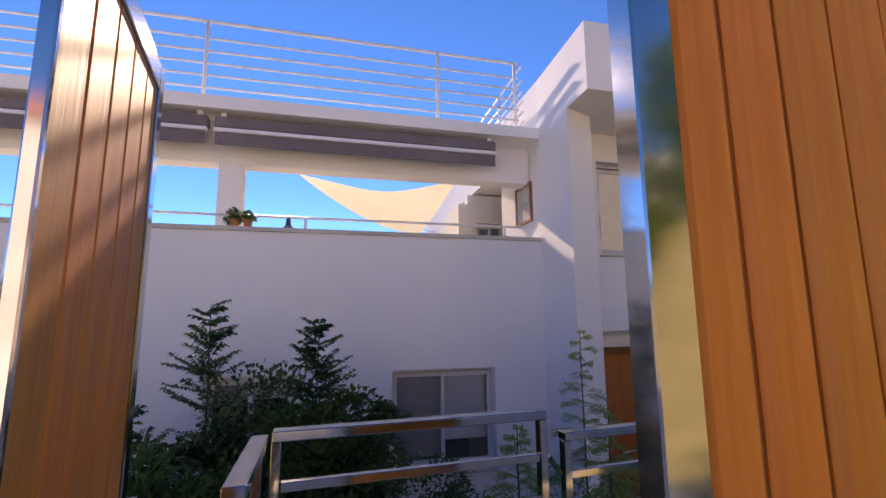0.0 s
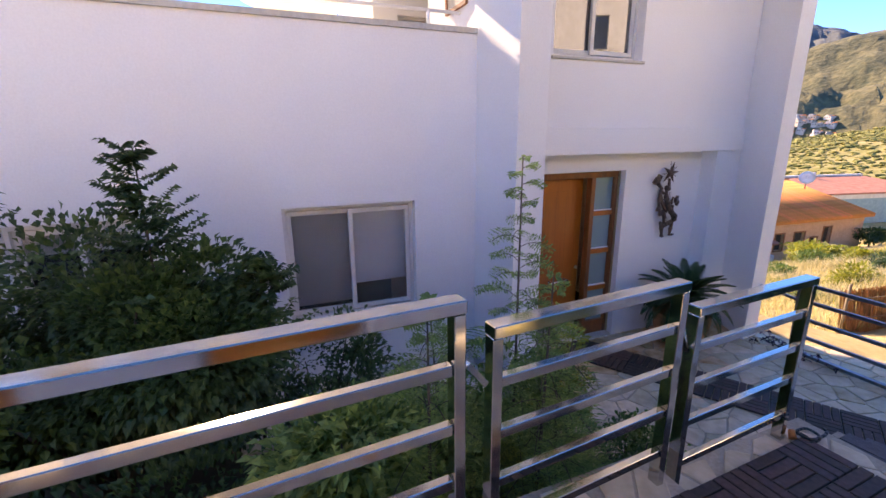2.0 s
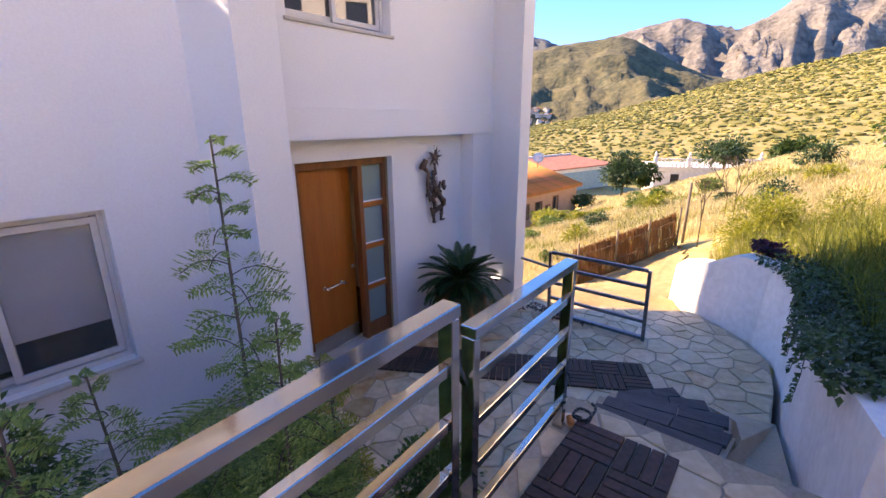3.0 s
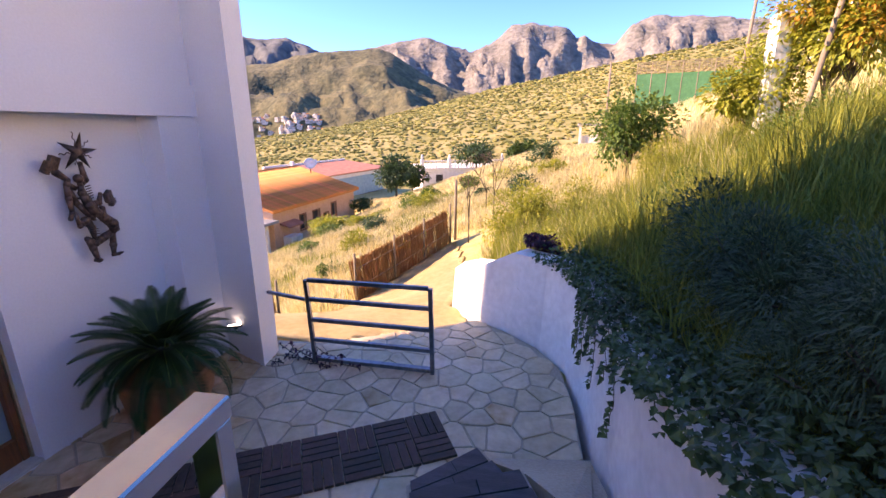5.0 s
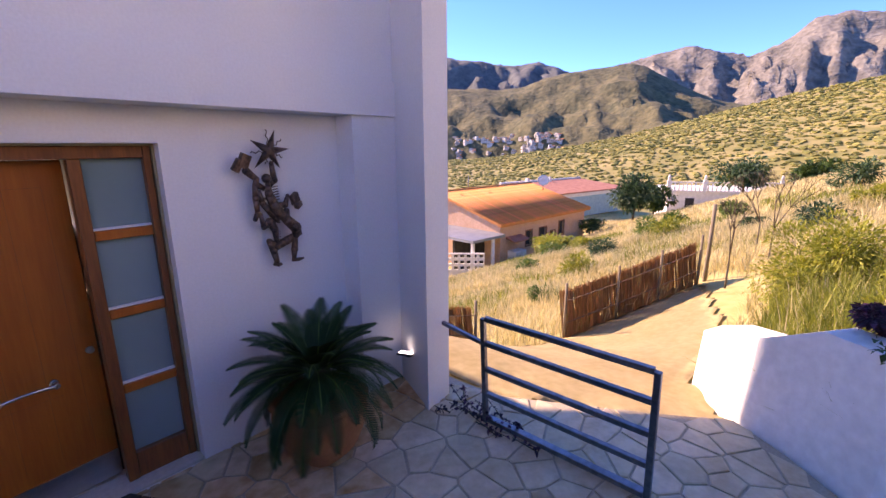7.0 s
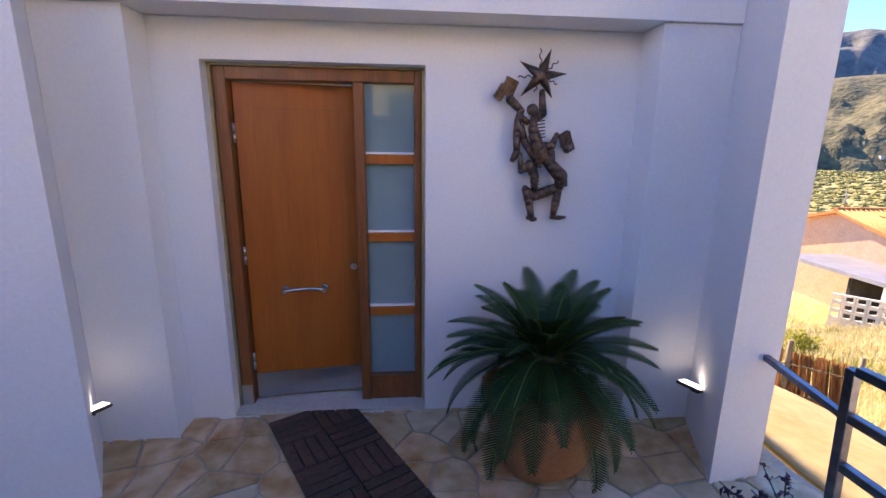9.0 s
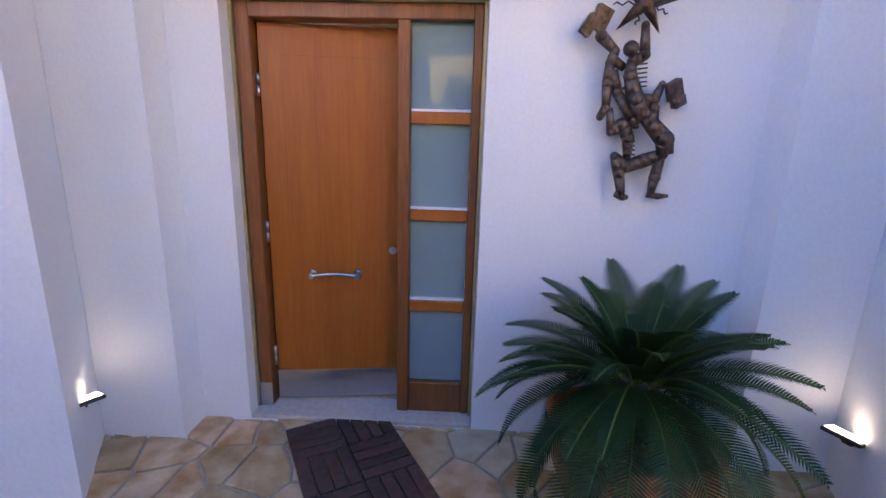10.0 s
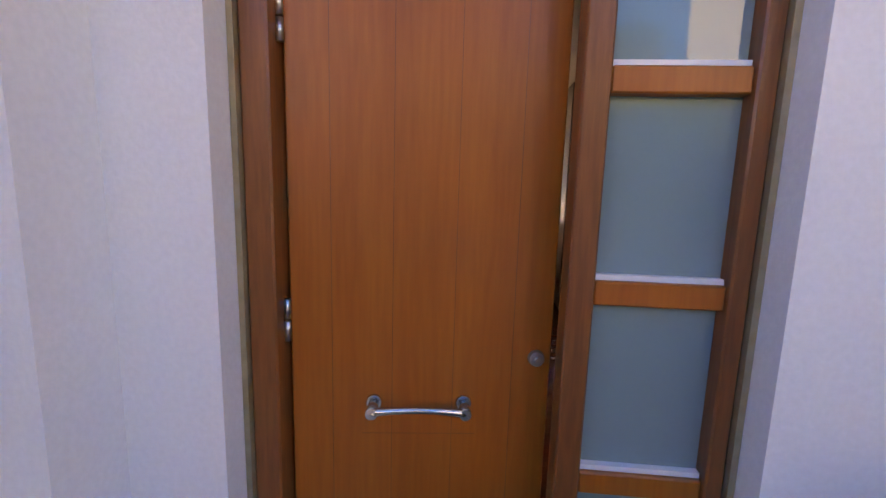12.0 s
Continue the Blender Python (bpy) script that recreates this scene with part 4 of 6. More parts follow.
street_gate("open gate leaf of varnished boards in a steel frame", pose(-4.08, -4.04, 1.19, 0, 0, -80), 0.7, 2.23, 5, 0.014, 0.011)
street_gate("gate leaf of varnished boards in a polished steel frame", pose(-3.21, -4.91, 1.2, 0, 0, -9), 1.1, 2.4, 12)
structure("wall_street_west", box(B(), -13.0, -4.3, -5.35, -5.12, 0.6, 3.1), RENDER_WHITE)
structure("wall_street_east", box(B(), -2.05, 0.6, -5.35, -5.12, 0.6, 3.1), RENDER_WHITE)


# ---- retaining wall ----
def retaining_wall():
    line = WALL_LINE
    tops = [1.45, 1.15, 0.98, 0.94, 0.95, 0.97, 0.95, 0.7, 0.62, 0.4]
    bm = B()
    cols = []
    for i, ((x, y), z) in enumerate(zip(line, tops)):
        p = Vector(line[max(i - 1, 0)])
        q = Vector(line[min(i + 1, len(line) - 1)])
        d = (q - p).normalized()
        n = Vector((d.y, -d.x))
        lean = 0.1
        cols.append([bm.verts.new((x, y, -0.9)), bm.verts.new((x + n.x * lean, y + n.y * lean, z)), bm.verts.new((x + n.x * 0.36, y + n.y * 0.36, z + 0.01)), bm.verts.new((x + n.x * 0.4, y + n.y * 0.4, -0.9))])
    for a, b in zip(cols, cols[1:]):
        for i in range(4):
            bm.faces.new((a[i], a[(i + 1) % 4], b[(i + 1) % 4], b[i]))
    bm.faces.new(cols[0])
    bm.faces.new(cols[-1][::-1])
    structure("retaining_wall", bm, WHITE_WALL, "white painted curved retaining wall")


retaining_wall()
PATH_AREA = [(3.4, 0.5), (3.4, -1.2), (3.95, -2.2), (4.4, -2.9), (5.2, -2.4), (7.5, -2.3), (10.6, -1.5), (9.8, -0.85), (7.5, 0.1), (6.0, 0.9), (4.6, 1.4)]


def garden_path():
    """A worn path that lies on the ground, down to the reed fence."""
    bm = B()
    inside = in_poly(PATH_AREA)
    made = {}

    def v(i, j):
        if (i, j) not in made:
            x, y = 3.3 + 0.16 * i, -3.0 + 0.16 * j
            made[i, j] = bm.verts.new((x, y, ground_height(x, y) + 0.035 + 0.02 * noise.noise((x * 2.5, y * 2.5, 3))))
        return made[i, j]
    for i in range(50):
        for j in range(30):
            if inside(3.38 + 0.16 * i, -2.92 + 0.16 * j):
                bm.faces.new((v(i, j), v(i + 1, j), v(i + 1, j + 1), v(i, j + 1))).smooth = True
    bmesh.ops.solidify(bm, geom=bm.faces[:], thickness=0.06)
    structure("garden_path", bm, PATH_STONE, "worn ochre stone path running down to the field")


garden_path()


# ---- terrace and roof ----
def awnings():
    for x0, x1 in ((-11.9, -5.12), (-5.05, -1.42)):
        a = thing("awning", "folded grey fabric awning under the terrace roof", "awning", "folded awnings", at=pose((x0 + x1) / 2, 0.12, 4.76))
        h = (x1 - x0) / 2
        part("cassette", bevel(box(B(), -h, h, 0.0, 0.14, 0.21, 0.36), 0.02), AWNING, a)
        part("valance", box(B(), -h + 0.02, h - 0.02, 0.0, 0.02, 0.0, 0.15), AWNING, a)
        part("front_bar", bevel(box(B(), -h, h, -0.03, 0.05, 0.152, 0.2), 0.008), ALU, a)
        for x in (-h + 0.1, h - 0.1):
            part("bracket", box(B(), x - 0.03, x + 0.03, 0.02, 0.12, 0.361, 0.408), ALU, a)


awnings()


def long_rail(name, label, x0, x1, y, foot, heights, posts, mat, r=0.017, cat="railing"):
    o = thing(name, label, cat, at=pose(x0, y, foot))
    for z in heights:
        part("rail", rod(B(), (0, 0, z), (x1 - x0, 0, z), r if z == max(heights) else r * 0.7), mat, o)
    for x in posts:
        part("post", rod(B(), (x - x0, 0, 0), (x - x0, 0, max(heights)), r * 1.1), mat, o)
    return o


long_rail("terrace_railing", "slim white metal railing on the terrace parapet", -11.9, -0.95, 0.2, 3.75, (0.16,), (-9.5, -6.7, -3.95, -1.3), ALU)
roof_rail = long_rail("roof_railing", "white tubular railing round the roof terrace", -11.9, -1.05, 0.15, 5.33, (0.15, 0.31, 0.47, 0.63, 0.8, 1.03), (-11.0, -8.1, -5.2, -2.26, -1.1), ALU, 0.022)
side = thing("roof_side_railing", "white tubular railing along the side of the roof terrace", "railing", at=pose(-0.97, 0.15, 5.33))
for z in (0.15, 0.31, 0.47, 0.63, 0.8, 1.03):
    part("rail", rod(B(), (0, 0.03, z), (0.05, 2.05, z), 0.016), ALU, side)
for y in (1.0, 2.05):
    part("post", rod(B(), (0.05 * y / 2.05, y, 0), (0.05 * y / 2.05, y, 1.03), 0.022), ALU, side)


def shade_sail():
    """A sail hung by its corners, sagging between them."""
    bm = B()
    a, b, c = Vector((-4.31, 3.0, 5.36)), Vector((-1.18, 3.0, 5.42)), Vector((-1.5, 5.2, 4.75))
    n = 14
    grid = {}
    for i in range(n + 1):
        for j in range(n + 1 - i):
            u, v = i / n, j / n
            p = a * (1 - u - v) + b * u + c * v
            w = 1 - u - v
            p.z -= 1.0 * (w * u + 1.25 * w * v + 0.2 * u * v) - 0.03 * math.sin(9 * u + 5 * v)
            grid[i, j] = bm.verts.new(p)
    for i in range(n):
        for j in range(n - i):
            bm.faces.new((grid[i, j], grid[i + 1, j], grid[i, j + 1])).smooth = True
            if i + j < n - 1:
                bm.faces.new((grid[i + 1, j], grid[i + 1, j + 1], grid[i, j + 1])).smooth = True
    s = thing("shade_sail", "cream canvas shade sail sagging above the terrace", "shade sail", at=pose(0, 0, 0))
    part("canvas", bm, CANVAS, s)
    for p, q in ((a, (-5.2, 2.3, 5.25)), (b, (-0.9, 3.1, 5.45)), (c, (-1.0, 5.3, 4.8))):
        part("rope", rod(B(), p, q, 0.008, n=6), ALU, s)


shade_sail()
lamp = thing("wall_lamp", "small grey round wall lamp on the terrace wall", "lamp", at=pose(-0.788, 0.75, 4.75))
part("shade", turned(B(), [(0.03, -0.06), (0.075, -0.05), (0.08, 0.03), (0.06, 0.05)], (-0.09, 0), 16), DARK_STEEL, lamp)
part("bracket", box(B(), -0.03, -0.001, -0.03, 0.03, -0.03, 0.03), DARK_STEEL, lamp)
pic = thing("framed_picture", "framed picture in a red-brown wooden frame", "picture", at=pose(-0.788, 0.62, 4.05))
bm = B()
for a in ((-0.28, -0.24, 0, 0.6), (0.24, 0.28, 0, 0.6), (-0.24, 0.24, 0, 0.04), (-0.24, 0.24, 0.56, 0.6)):
    box(bm, -0.035, -0.003, a[0], a[1], a[2], a[3])
part("frame", bm, RED_WOOD, pic)
part("print", box(B(), -0.016, -0.004, -0.24, 0.24, 0.04, 0.56), PICTURE, pic)


def floodlight(at, label):
    f = thing("floodlight", label, "lamp", "wall floodlights", at=at)
    part("housing", bevel(box(B(), -0.075, 0.075, -0.1, 0.0, -0.012, 0.008), 0.004), BLACK, f)
    part("lamp_face", box(B(), -0.065, 0.065, -0.09, -0.01, 0.0085, 0.0115), LAMP_WHITE, f, "lit white lamp face")
    part("bracket", box(B(), -0.02, 0.02, -0.012, 0.03, -0.045, -0.0125), BLACK, f)


floodlight(pose(-0.6, -0.43, 0.33, -12, 0, 58), "small lit floodlight on the west pier")
floodlight(pose(2.98, -0.42, 0.33, -12, 0, -65), "small lit floodlight on the corner pier")


# ---- plants ----
def crown_points(rng, centre, radius, n, lumps=14, squash=1.0):
    """Leaf places in an uneven crown of overlapping clumps."""
    c = np.array(centre, float)
    rad = np.array(radius, float)
    d = rng.normal(size=(lumps, 3))
    d /= np.linalg.norm(d, axis=1)[:, None]
    hubs = c + d * rad * rng.uniform(0.25, 0.8, (lumps, 1))
    which = rng.integers(0, lumps, n)
    off = rng.normal(size=(n, 3))
    off /= np.linalg.norm(off, axis=1)[:, None]
    reach = rng.uniform(0.25, 0.5, lumps)[which][:, None] * rng.uniform(0.5, 1.0, (n, 1))
    p = hubs[which] + off * rad * reach
    return p, off + (p - c) / rad * 0.7, hubs


def shrub(name, label, base, centre, radius, mat, n, leaf, seed, width=0.5, lumps=14, category="shrub", trunk=0.03, extra=None):
    rng = np.random.default_rng(seed)
    s = thing(name, label, category, at=Matrix.Translation(base))
    o = np.array(base)
    p, d, hubs = crown_points(rng, np.array(centre) - o, radius, n, lumps)
    leaves("crown", p, d, leaf, leaf * width, mat, rng, parent=s)
    bm = B()
    top = Vector(np.array(centre) - o) * 0.6
    rod(bm, (0, 0, -0.05), top, trunk, trunk * 0.7, 7)
    for h in hubs:
        rod(bm, top * (0.5 + 0.4 * rng.random()), Vector(h), trunk * 0.45, trunk * 0.15, 5)
    part("trunk", bm, BARK, s)
    return s, rng


def spire(rng, base, top, spread, n, leaf):
    """Leaves round an upright shoot that narrows to its tip."""
    t = rng.uniform(0, 1, n)
    p = np.outer(1 - t, base) + np.outer(t, top)
    ang = rng.uniform(0, 2 * math.pi, n)
    r = spread * (1 - t) ** 0.8 * rng.uniform(0.15, 1.0, n) + 0.02
    d = np.stack([np.cos(ang), np.sin(ang), 0.35 + 0 * t], 1)
    return p + d * r[:, None], d


def carob():
    base = (-4.2, -1.05, -0.35)
    s, rng = shrub("carob_shrub", "tall dark green shrub with round leaflets before the facade", base, (-4.05, -1.1, 1.15), (1.3, 0.8, 1.0), LEAF_DARK, 26000, 0.072, 11, 0.62, 26, trunk=0.05)
    o = np.array(base)
    for k, (b, t, w, n) in enumerate((((-4.62, -1.0, 1.6), (-4.66, -1.0, 2.8), 0.4, 1100), ((-3.72, -1.1, 1.5), (-3.7, -1.13, 2.64), 0.38, 1250), ((-3.2, -1.1, 1.0), (-3.0, -1.15, 1.85), 0.36, 1200), ((-4.9, -1.1, 1.2), (-5.25, -1.1, 1.95), 0.3, 700))):
        p, d = [], []
        for i in range(n // 22):
            t0 = rng.random() ** 0.8
            hub = np.array(b) * (1 - t0) + np.array(t) * t0
            a = rng.uniform(0, 2 * math.pi)
            out = np.array([math.cos(a), math.sin(a), rng.uniform(0.1, 0.7)])
            ln = w * (1.15 - t0) * rng.uniform(0.6, 1.1) + 0.06
            for q in range(22):
                u = (q // 2 + 1) / 11
                sd = np.cross(out, [0, 0, 1.0]) * (1 if q % 2 else -1)
                p.append(hub + out * ln * u - o)
                d.append(sd + out * 0.5)
        leaves("shoot", p, d, 0.07, 0.045, LEAF_DARK, rng, parent=s)
        part("stem", rod(B(), Vector(b) - Vector(base) - Vector((0, 0, 0.6)), Vector(t) - Vector(base), 0.014, 0.004, 6), BARK, s)


carob()
shrub("lemon_tree", "lemon tree with fresh yellow-green leaves before the facade", (-4.9, -1.9, -0.35), (-4.9, -1.85, 1.05), (0.6, 0.5, 0.75), LEAF_LIGHT, 4200, 0.1, 12, 0.5, 16, category="tree")
shrub("lemon_tree", "loose lemon tree with pale green leaves near the gate", (-5.35, -2.3, -0.35), (-5.2, -2.22, 1.55), (0.42, 0.4, 0.8), LEAF_LIGHT, 1300, 0.11, 121, 0.5, 14, category="tree")
shrub("broadleaf_shrub", "loose green shrub with broad leaves near the gate", (-6.0, -1.5, -0.35), (-6.0, -1.5, 0.9), (0.75, 0.6, 0.95), LEAF_DARK, 1700, 0.13, 13, 0.6, 16)
shrub("dark_hedge", "dense dark green shrubs below the railing", (-3.5, -2.2, -0.35), (-3.5, -2.15, 0.35), (1.5, 0.6, 0.75), LEAF_DARK, 15000, 0.07, 14, 0.55, 28)
shrub("window_shrub", "dark shrub with drooping leaflets below the window", (-2.75, -1.0, -0.35), (-2.7, -1.05, 0.75), (0.65, 0.5, 0.6), LEAF_DARK, 3600, 0.06, 15, 0.55, 16)
shrub("low_shrub", "low clipped green shrub beside the landing", (-0.75, -2.35, -0.35), (-0.75, -2.3, 0.3), (0.55, 0.4, 0.42), LEAF_LIGHT, 4500, 0.04, 16, 0.5, 18)
shrub("rock_garden_plants", "low mixed green plants in the bed below the railing", (-1.9, -1.5, -0.35), (-1.8, -1.5, 0.1), (1.2, 0.9, 0.45), LEAF_FERN, 7000, 0.07, 17, 0.35, 22)
shrub("fern_bed", "dense feathery green plants filling the bed", (-2.2, -2.3, 0.1), (-2.1, -2.25, 0.8), (0.95, 0.42, 0.68), LEAF_FERN, 4200, 0.085, 18, 0.3, 26)
structure("bed_path", bevel(box(B(), -3.4, -0.97, -0.85, 0.076, 0.1, 0.17), 0.01), COPING, "pale stone strip along the foot of the facade")
structure("garden_bed", box(B(), -9.0, -0.97, -2.857, 0.077, -0.6, 0.12), SOIL, "dark soil bed between the landing and the facade")
rng = random.Random(8)
for k in range(7):
    bm = B()
    bmesh.ops.create_icosphere(bm, subdivisions=2, radius=0.13 * rng.uniform(0.7, 1.2))
    for v in bm.verts:
        v.co *= 1 + 0.25 * noise.noise(v.co * 6 + Vector((k, 0, 0)))
    tagged(part("bed_stone", bm, STONE), "pale rounded stone edging the planting bed", "stone", "bed stones").matrix_world = pose(-2.9 + 0.28 * k, -2.6 + rng.uniform(-0.08, 0.08), 0.17, 0, 0, 50 * k)
for k in range(5):
    a, r = rng.uniform(0, 6.28), rng.uniform(0.3, 0.5)
    x, y, z = -4.9 + r * math.cos(a) * 1.1, -1.85 + r * math.sin(a), rng.uniform(0.9, 1.45)
    bm = B()
    bmesh.ops.create_icosphere(bm, subdivisions=2, radius=0.032, matrix=Matrix.Translation((x, y, z)) @ Matrix.Diagonal((1, 1, 1.25, 1)))
    tagged(part("lemon", bm, LEMON), "ripening yellow-green lemon on the tree", "fruit", "lemons")


def feather_leaf(rng, start, direction, length, p, d):
    """A twice-feathered leaf: side ribs that carry fine leaflets."""
    direction = np.array(direction, float)
    direction /= np.linalg.norm(direction)
    sidev = np.cross(direction, [0, 0, 1.0])
    sidev /= np.linalg.norm(sidev) + 1e-9
    ribs = max(6, int(length / 0.036))
    sidev = sidev + np.array([0, 0, 1.0]) * rng.uniform(-0.35, 0.35)
    for k in range(1, ribs + 1):
        t = 0.15 + 0.85 * k / ribs
        hub = np.array(start) + direction * length * t - np.array([0, 0, 1]) * length * 0.62 * t * t
        rl = length * 0.36 * math.sin(math.pi * (0.2 + 0.68 * t))
        steps = max(3, int(rl / 0.0125))
        for sgn in (-1, 1):
            rd = sidev * sgn + direction * 0.6
            for q in range(steps):
                u = (q + 1) / steps
                base = hub + rd * rl * u - np.array([0, 0, 1]) * rl * 0.3 * u * u
                for s2 in (-1, 1):
                    p.append(base)
                    d.append(direction * s2 + rd * 0.5)


def feather_tree(name, label, base, height, count, length, seed, mat, start=0.3, lean=(0, 0)):
    rng = np.random.default_rng(seed)
    s = thing(name, label, "shrub", "feathery saplings", at=Matrix.Translation(base))
    p, d = [], []
    bm = B()
    top = Vector((lean[0], lean[1], height))
    rod(bm, (0, 0, -0.1), top, 0.016, 0.004, 6)
    for k in range(count):
        t = start + (1 - start) * (k + 0.5) / count
        a = k * 2.4 + rng.uniform(-0.9, 0.9)
        hub = np.array(top) * t
        dr = np.array([math.cos(a), math.sin(a), 0.1 + 0.75 * t + rng.uniform(-0.2, 0.25)])
        ln = min(0.08 + length * 1.6 * (1 - t), 0.5) * rng.uniform(0.7, 1.15)
        feather_leaf(rng, hub, dr, ln, p, d)
        pts = [hub + dr / np.linalg.norm(dr) * ln * q / 4 - np.array([0, 0, 1]) * ln * 0.62 * (q / 4) ** 2 for q in range(5)]
        for u, v in zip(pts, pts[1:]):
            rod(bm, Vector(u), Vector(v), 0.003, 0.002, 4)
    leaves("crown", p, d, 0.027, 0.0095, mat, rng, droop=0.1, parent=s)
    part("stem", bm, BARK, s)


shrub("broadleaf_shrub", "fresh green broad-leaved shrub rising behind the railing", (-2.75, -2.35, -0.3), (-2.75, -2.3, 0.95), (0.55, 0.35, 0.6), LEAF_FERN, 3600, 0.1, 20, 0.4, 20)
feather_tree("acacia_sapling", "tall feathery green acacia sapling behind the railing", (-1.65, -2.18, -0.4), 2.98, 46, 0.5, 21, LEAF_FERN, 0.3)
feather_tree("acacia_sapling", "bushy feathery green acacia sapling behind the railing", (-2.0, -1.95, -0.4), 2.1, 44, 0.42, 22, LEAF_FERN, 0.25, (-0.1, 0.1))
feather_tree("acacia_sapling", "low feathery acacia sapling with bright new leaves", (-1.6, -2.3, -0.4), 2.0, 42, 0.42, 23, LEAF_FERN, 0.25, (0.1, 0.05))
feather_tree("acacia_sapling", "young acacia sapling with yellow-green new leaves", (-1.45, -2.1, -0.4), 1.9, 15, 0.45, 24, LEAF_YELLOW, 0.6, (0.2, 0.0))
feather_tree("acacia_sapling", "low feathery acacia sapling beside the window", (-2.5, -1.7, -0.4), 1.5, 20, 0.5, 25, LEAF_FERN, 0.25)


feather_tree("acacia_sapling", "leafy acacia sapling close behind the railing", (-1.75, -2.58, 0.1), 1.9, 54, 0.42, 26, LEAF_FERN, 0.15, (0.05, 0.0))
feather_tree("acacia_sapling", "leafy acacia sapling close to the lower railing", (-1.5, -2.5, 0.1), 1.35, 40, 0.36, 27, LEAF_FERN, 0.15, (-0.05, 0.05))
feather_tree("acacia_sapling", "acacia sapling with bright yellow-green shoots", (-1.4, -2.4, 0.1), 1.5, 16, 0.3, 28, LEAF_YELLOW, 0.55, (0.0, 0.0))
feather_tree("acacia_sapling", "leafy acacia sapling below the landing rail", (-2.35, -2.5, 0.1), 1.85, 54, 0.42, 29, LEAF_FERN, 0.1, (0.0, 0.0))


def cycad():
    x, y = 1.94, -0.55
    pot = thing("terracotta_pot", "large rounded terracotta pot on the flagstones", "pot", at=pose(x, y, FLOOR, 0, 0, 12))
    part("bowl", turned(B(), [(0.19, 0.002), (0.23, 0.03), (0.29, 0.2), (0.31, 0.33), (0.3, 0.42), (0.27, 0.42), (0.27, 0.36), (0.02, 0.36)], (0, 0), 28, 0.45), TERRACOTTA, pot)
    part("rim", turned(B(), [(0.295, 0.405), (0.325, 0.41), (0.325, 0.45), (0.295, 0.455), (0.28, 0.43)], (0, 0), 28, 0.4), TERRACOTTA, pot)
    part("earth", turned(B(), [(0.262, 0.362), (0.262, 0.385), (0.05, 0.4)], (0, 0), 20, 0.4), SOIL, pot)
    palm = thing("cycad", "dark green cycad palm with arching feathered fronds", "palm", at=pose(x, y, FLOOR + 0.38))
    bm = B()
    turned(bm, [(0.1, 0.0), (0.12, 0.1), (0.1, 0.24), (0.04, 0.32)], (0, 0), 14)
    part("trunk", bm, BARK, palm)
    rng = np.random.default_rng(31)
    for k in range(60):
        a = k * 2.39996 + rng.uniform(-0.2, 0.2)
        tier = k / 59
        rise = mixed(1.35, -0.35, tier ** 1.05) + rng.uniform(-0.16, 0.16)
        ln = mixed(0.5, 0.68, tier) * rng.uniform(0.9, 1.08)
        n = 26
        out = np.array([math.cos(a), math.sin(a), 0.0])
        sd = np.array([-math.sin(a), math.cos(a), 0.0])
        pts, ang = [np.array([0, 0, 0.27]) + out * 0.05], rise
        for i in range(n):
            pts.append(pts[-1] + (out * math.cos(ang) + np.array([0, 0, 1]) * math.sin(ang)) * ln / n)
            ang -= (0.75 + 0.75 * tier) / n
        v, f = [], []
        for i in range(3, n + 1):
            u = i / n
            tang = (pts[i] - pts[i - 1]) / np.linalg.norm(pts[i] - pts[i - 1])
            up = np.cross(sd, tang) * -1
            up = up if up[2] > 0 else -up
            ll = 0.115 * math.sin(math.pi * min(1, 0.16 + 0.8 * u)) ** 0.7
            for sgn in (-1, 1):
                for half in (0, 0.5):
                    b = pts[i] - (pts[i] - pts[i - 1]) * half
                    dd = sd * sgn * 0.86 + tang * 0.5 + up * 0.22
                    tip = b + dd / np.linalg.norm(dd) * ll - np.array([0, 0, 1]) * ll * 0.12
                    w = tang * 0.0045
                    m = (b + tip) / 2 + up * 0.006
                    i0 = len(v)
                    v += [b - w, b + w, m + w, m - w, tip]
                    f += [(i0, i0 + 1, i0 + 2, i0 + 3), (i0 + 3, i0 + 2, i0 + 4)]
        me = raw_mesh("frond", v, f, LEAF_CYCAD)
        frond = part("frond", me, LEAF_CYCAD, palm)
        bm = B()
        rings = []
        for u in pts[::3] + [pts[-1]]:
            rings.append([bm.verts.new(Vector(u) + Vector(sd) * 0.005 * math.cos(w) + Vector((0, 0, 0.005)) * math.sin(w)) for w in (0, 1.57, 3.14, 4.71)])
        for ra, rb in zip(rings, rings[1:]):
            for w in range(4):
                bm.faces.new((ra[w], ra[(w + 1) % 4], rb[(w + 1) % 4], rb[w]))
        part("stalk", bm, LEAF_LIGHT, frond)


cycad()
small = thing("plant_pot", "small terracotta pot with a trailing green plant", "pot", at=pose(-0.95, -1.15, -0.32))
part("bowl", turned(B(), [(0.08, 0.0), (0.12, 0.22), (0.13, 0.24), (0.11, 0.24), (0.1, 0.2)], (0, 0), 18), TERRACOTTA, small)
rg = np.random.default_rng(33)
pp, dd, _ = crown_points(rg, (0, 0, 0.32), (0.2, 0.2, 0.14), 700, 9)
leaves("foliage", pp, dd, 0.04, 0.022, LEAF_ROSEMARY, rg, parent=small)


# ---- bank above the retaining wall ----
def scatter(rng, n, x0, x1, y0, y1, keep):
    out = []
    while len(out) < n:
        x, y = rng.uniform(x0, x1), rng.uniform(y0, y1)
        if keep(x, y):
            out.append((x, y, ground_height(x, y) - 0.02))
    return np.array(out)


rng = np.random.default_rng(41)


def on_bank(x, y):
    return y < bank_line(x) - 0.38


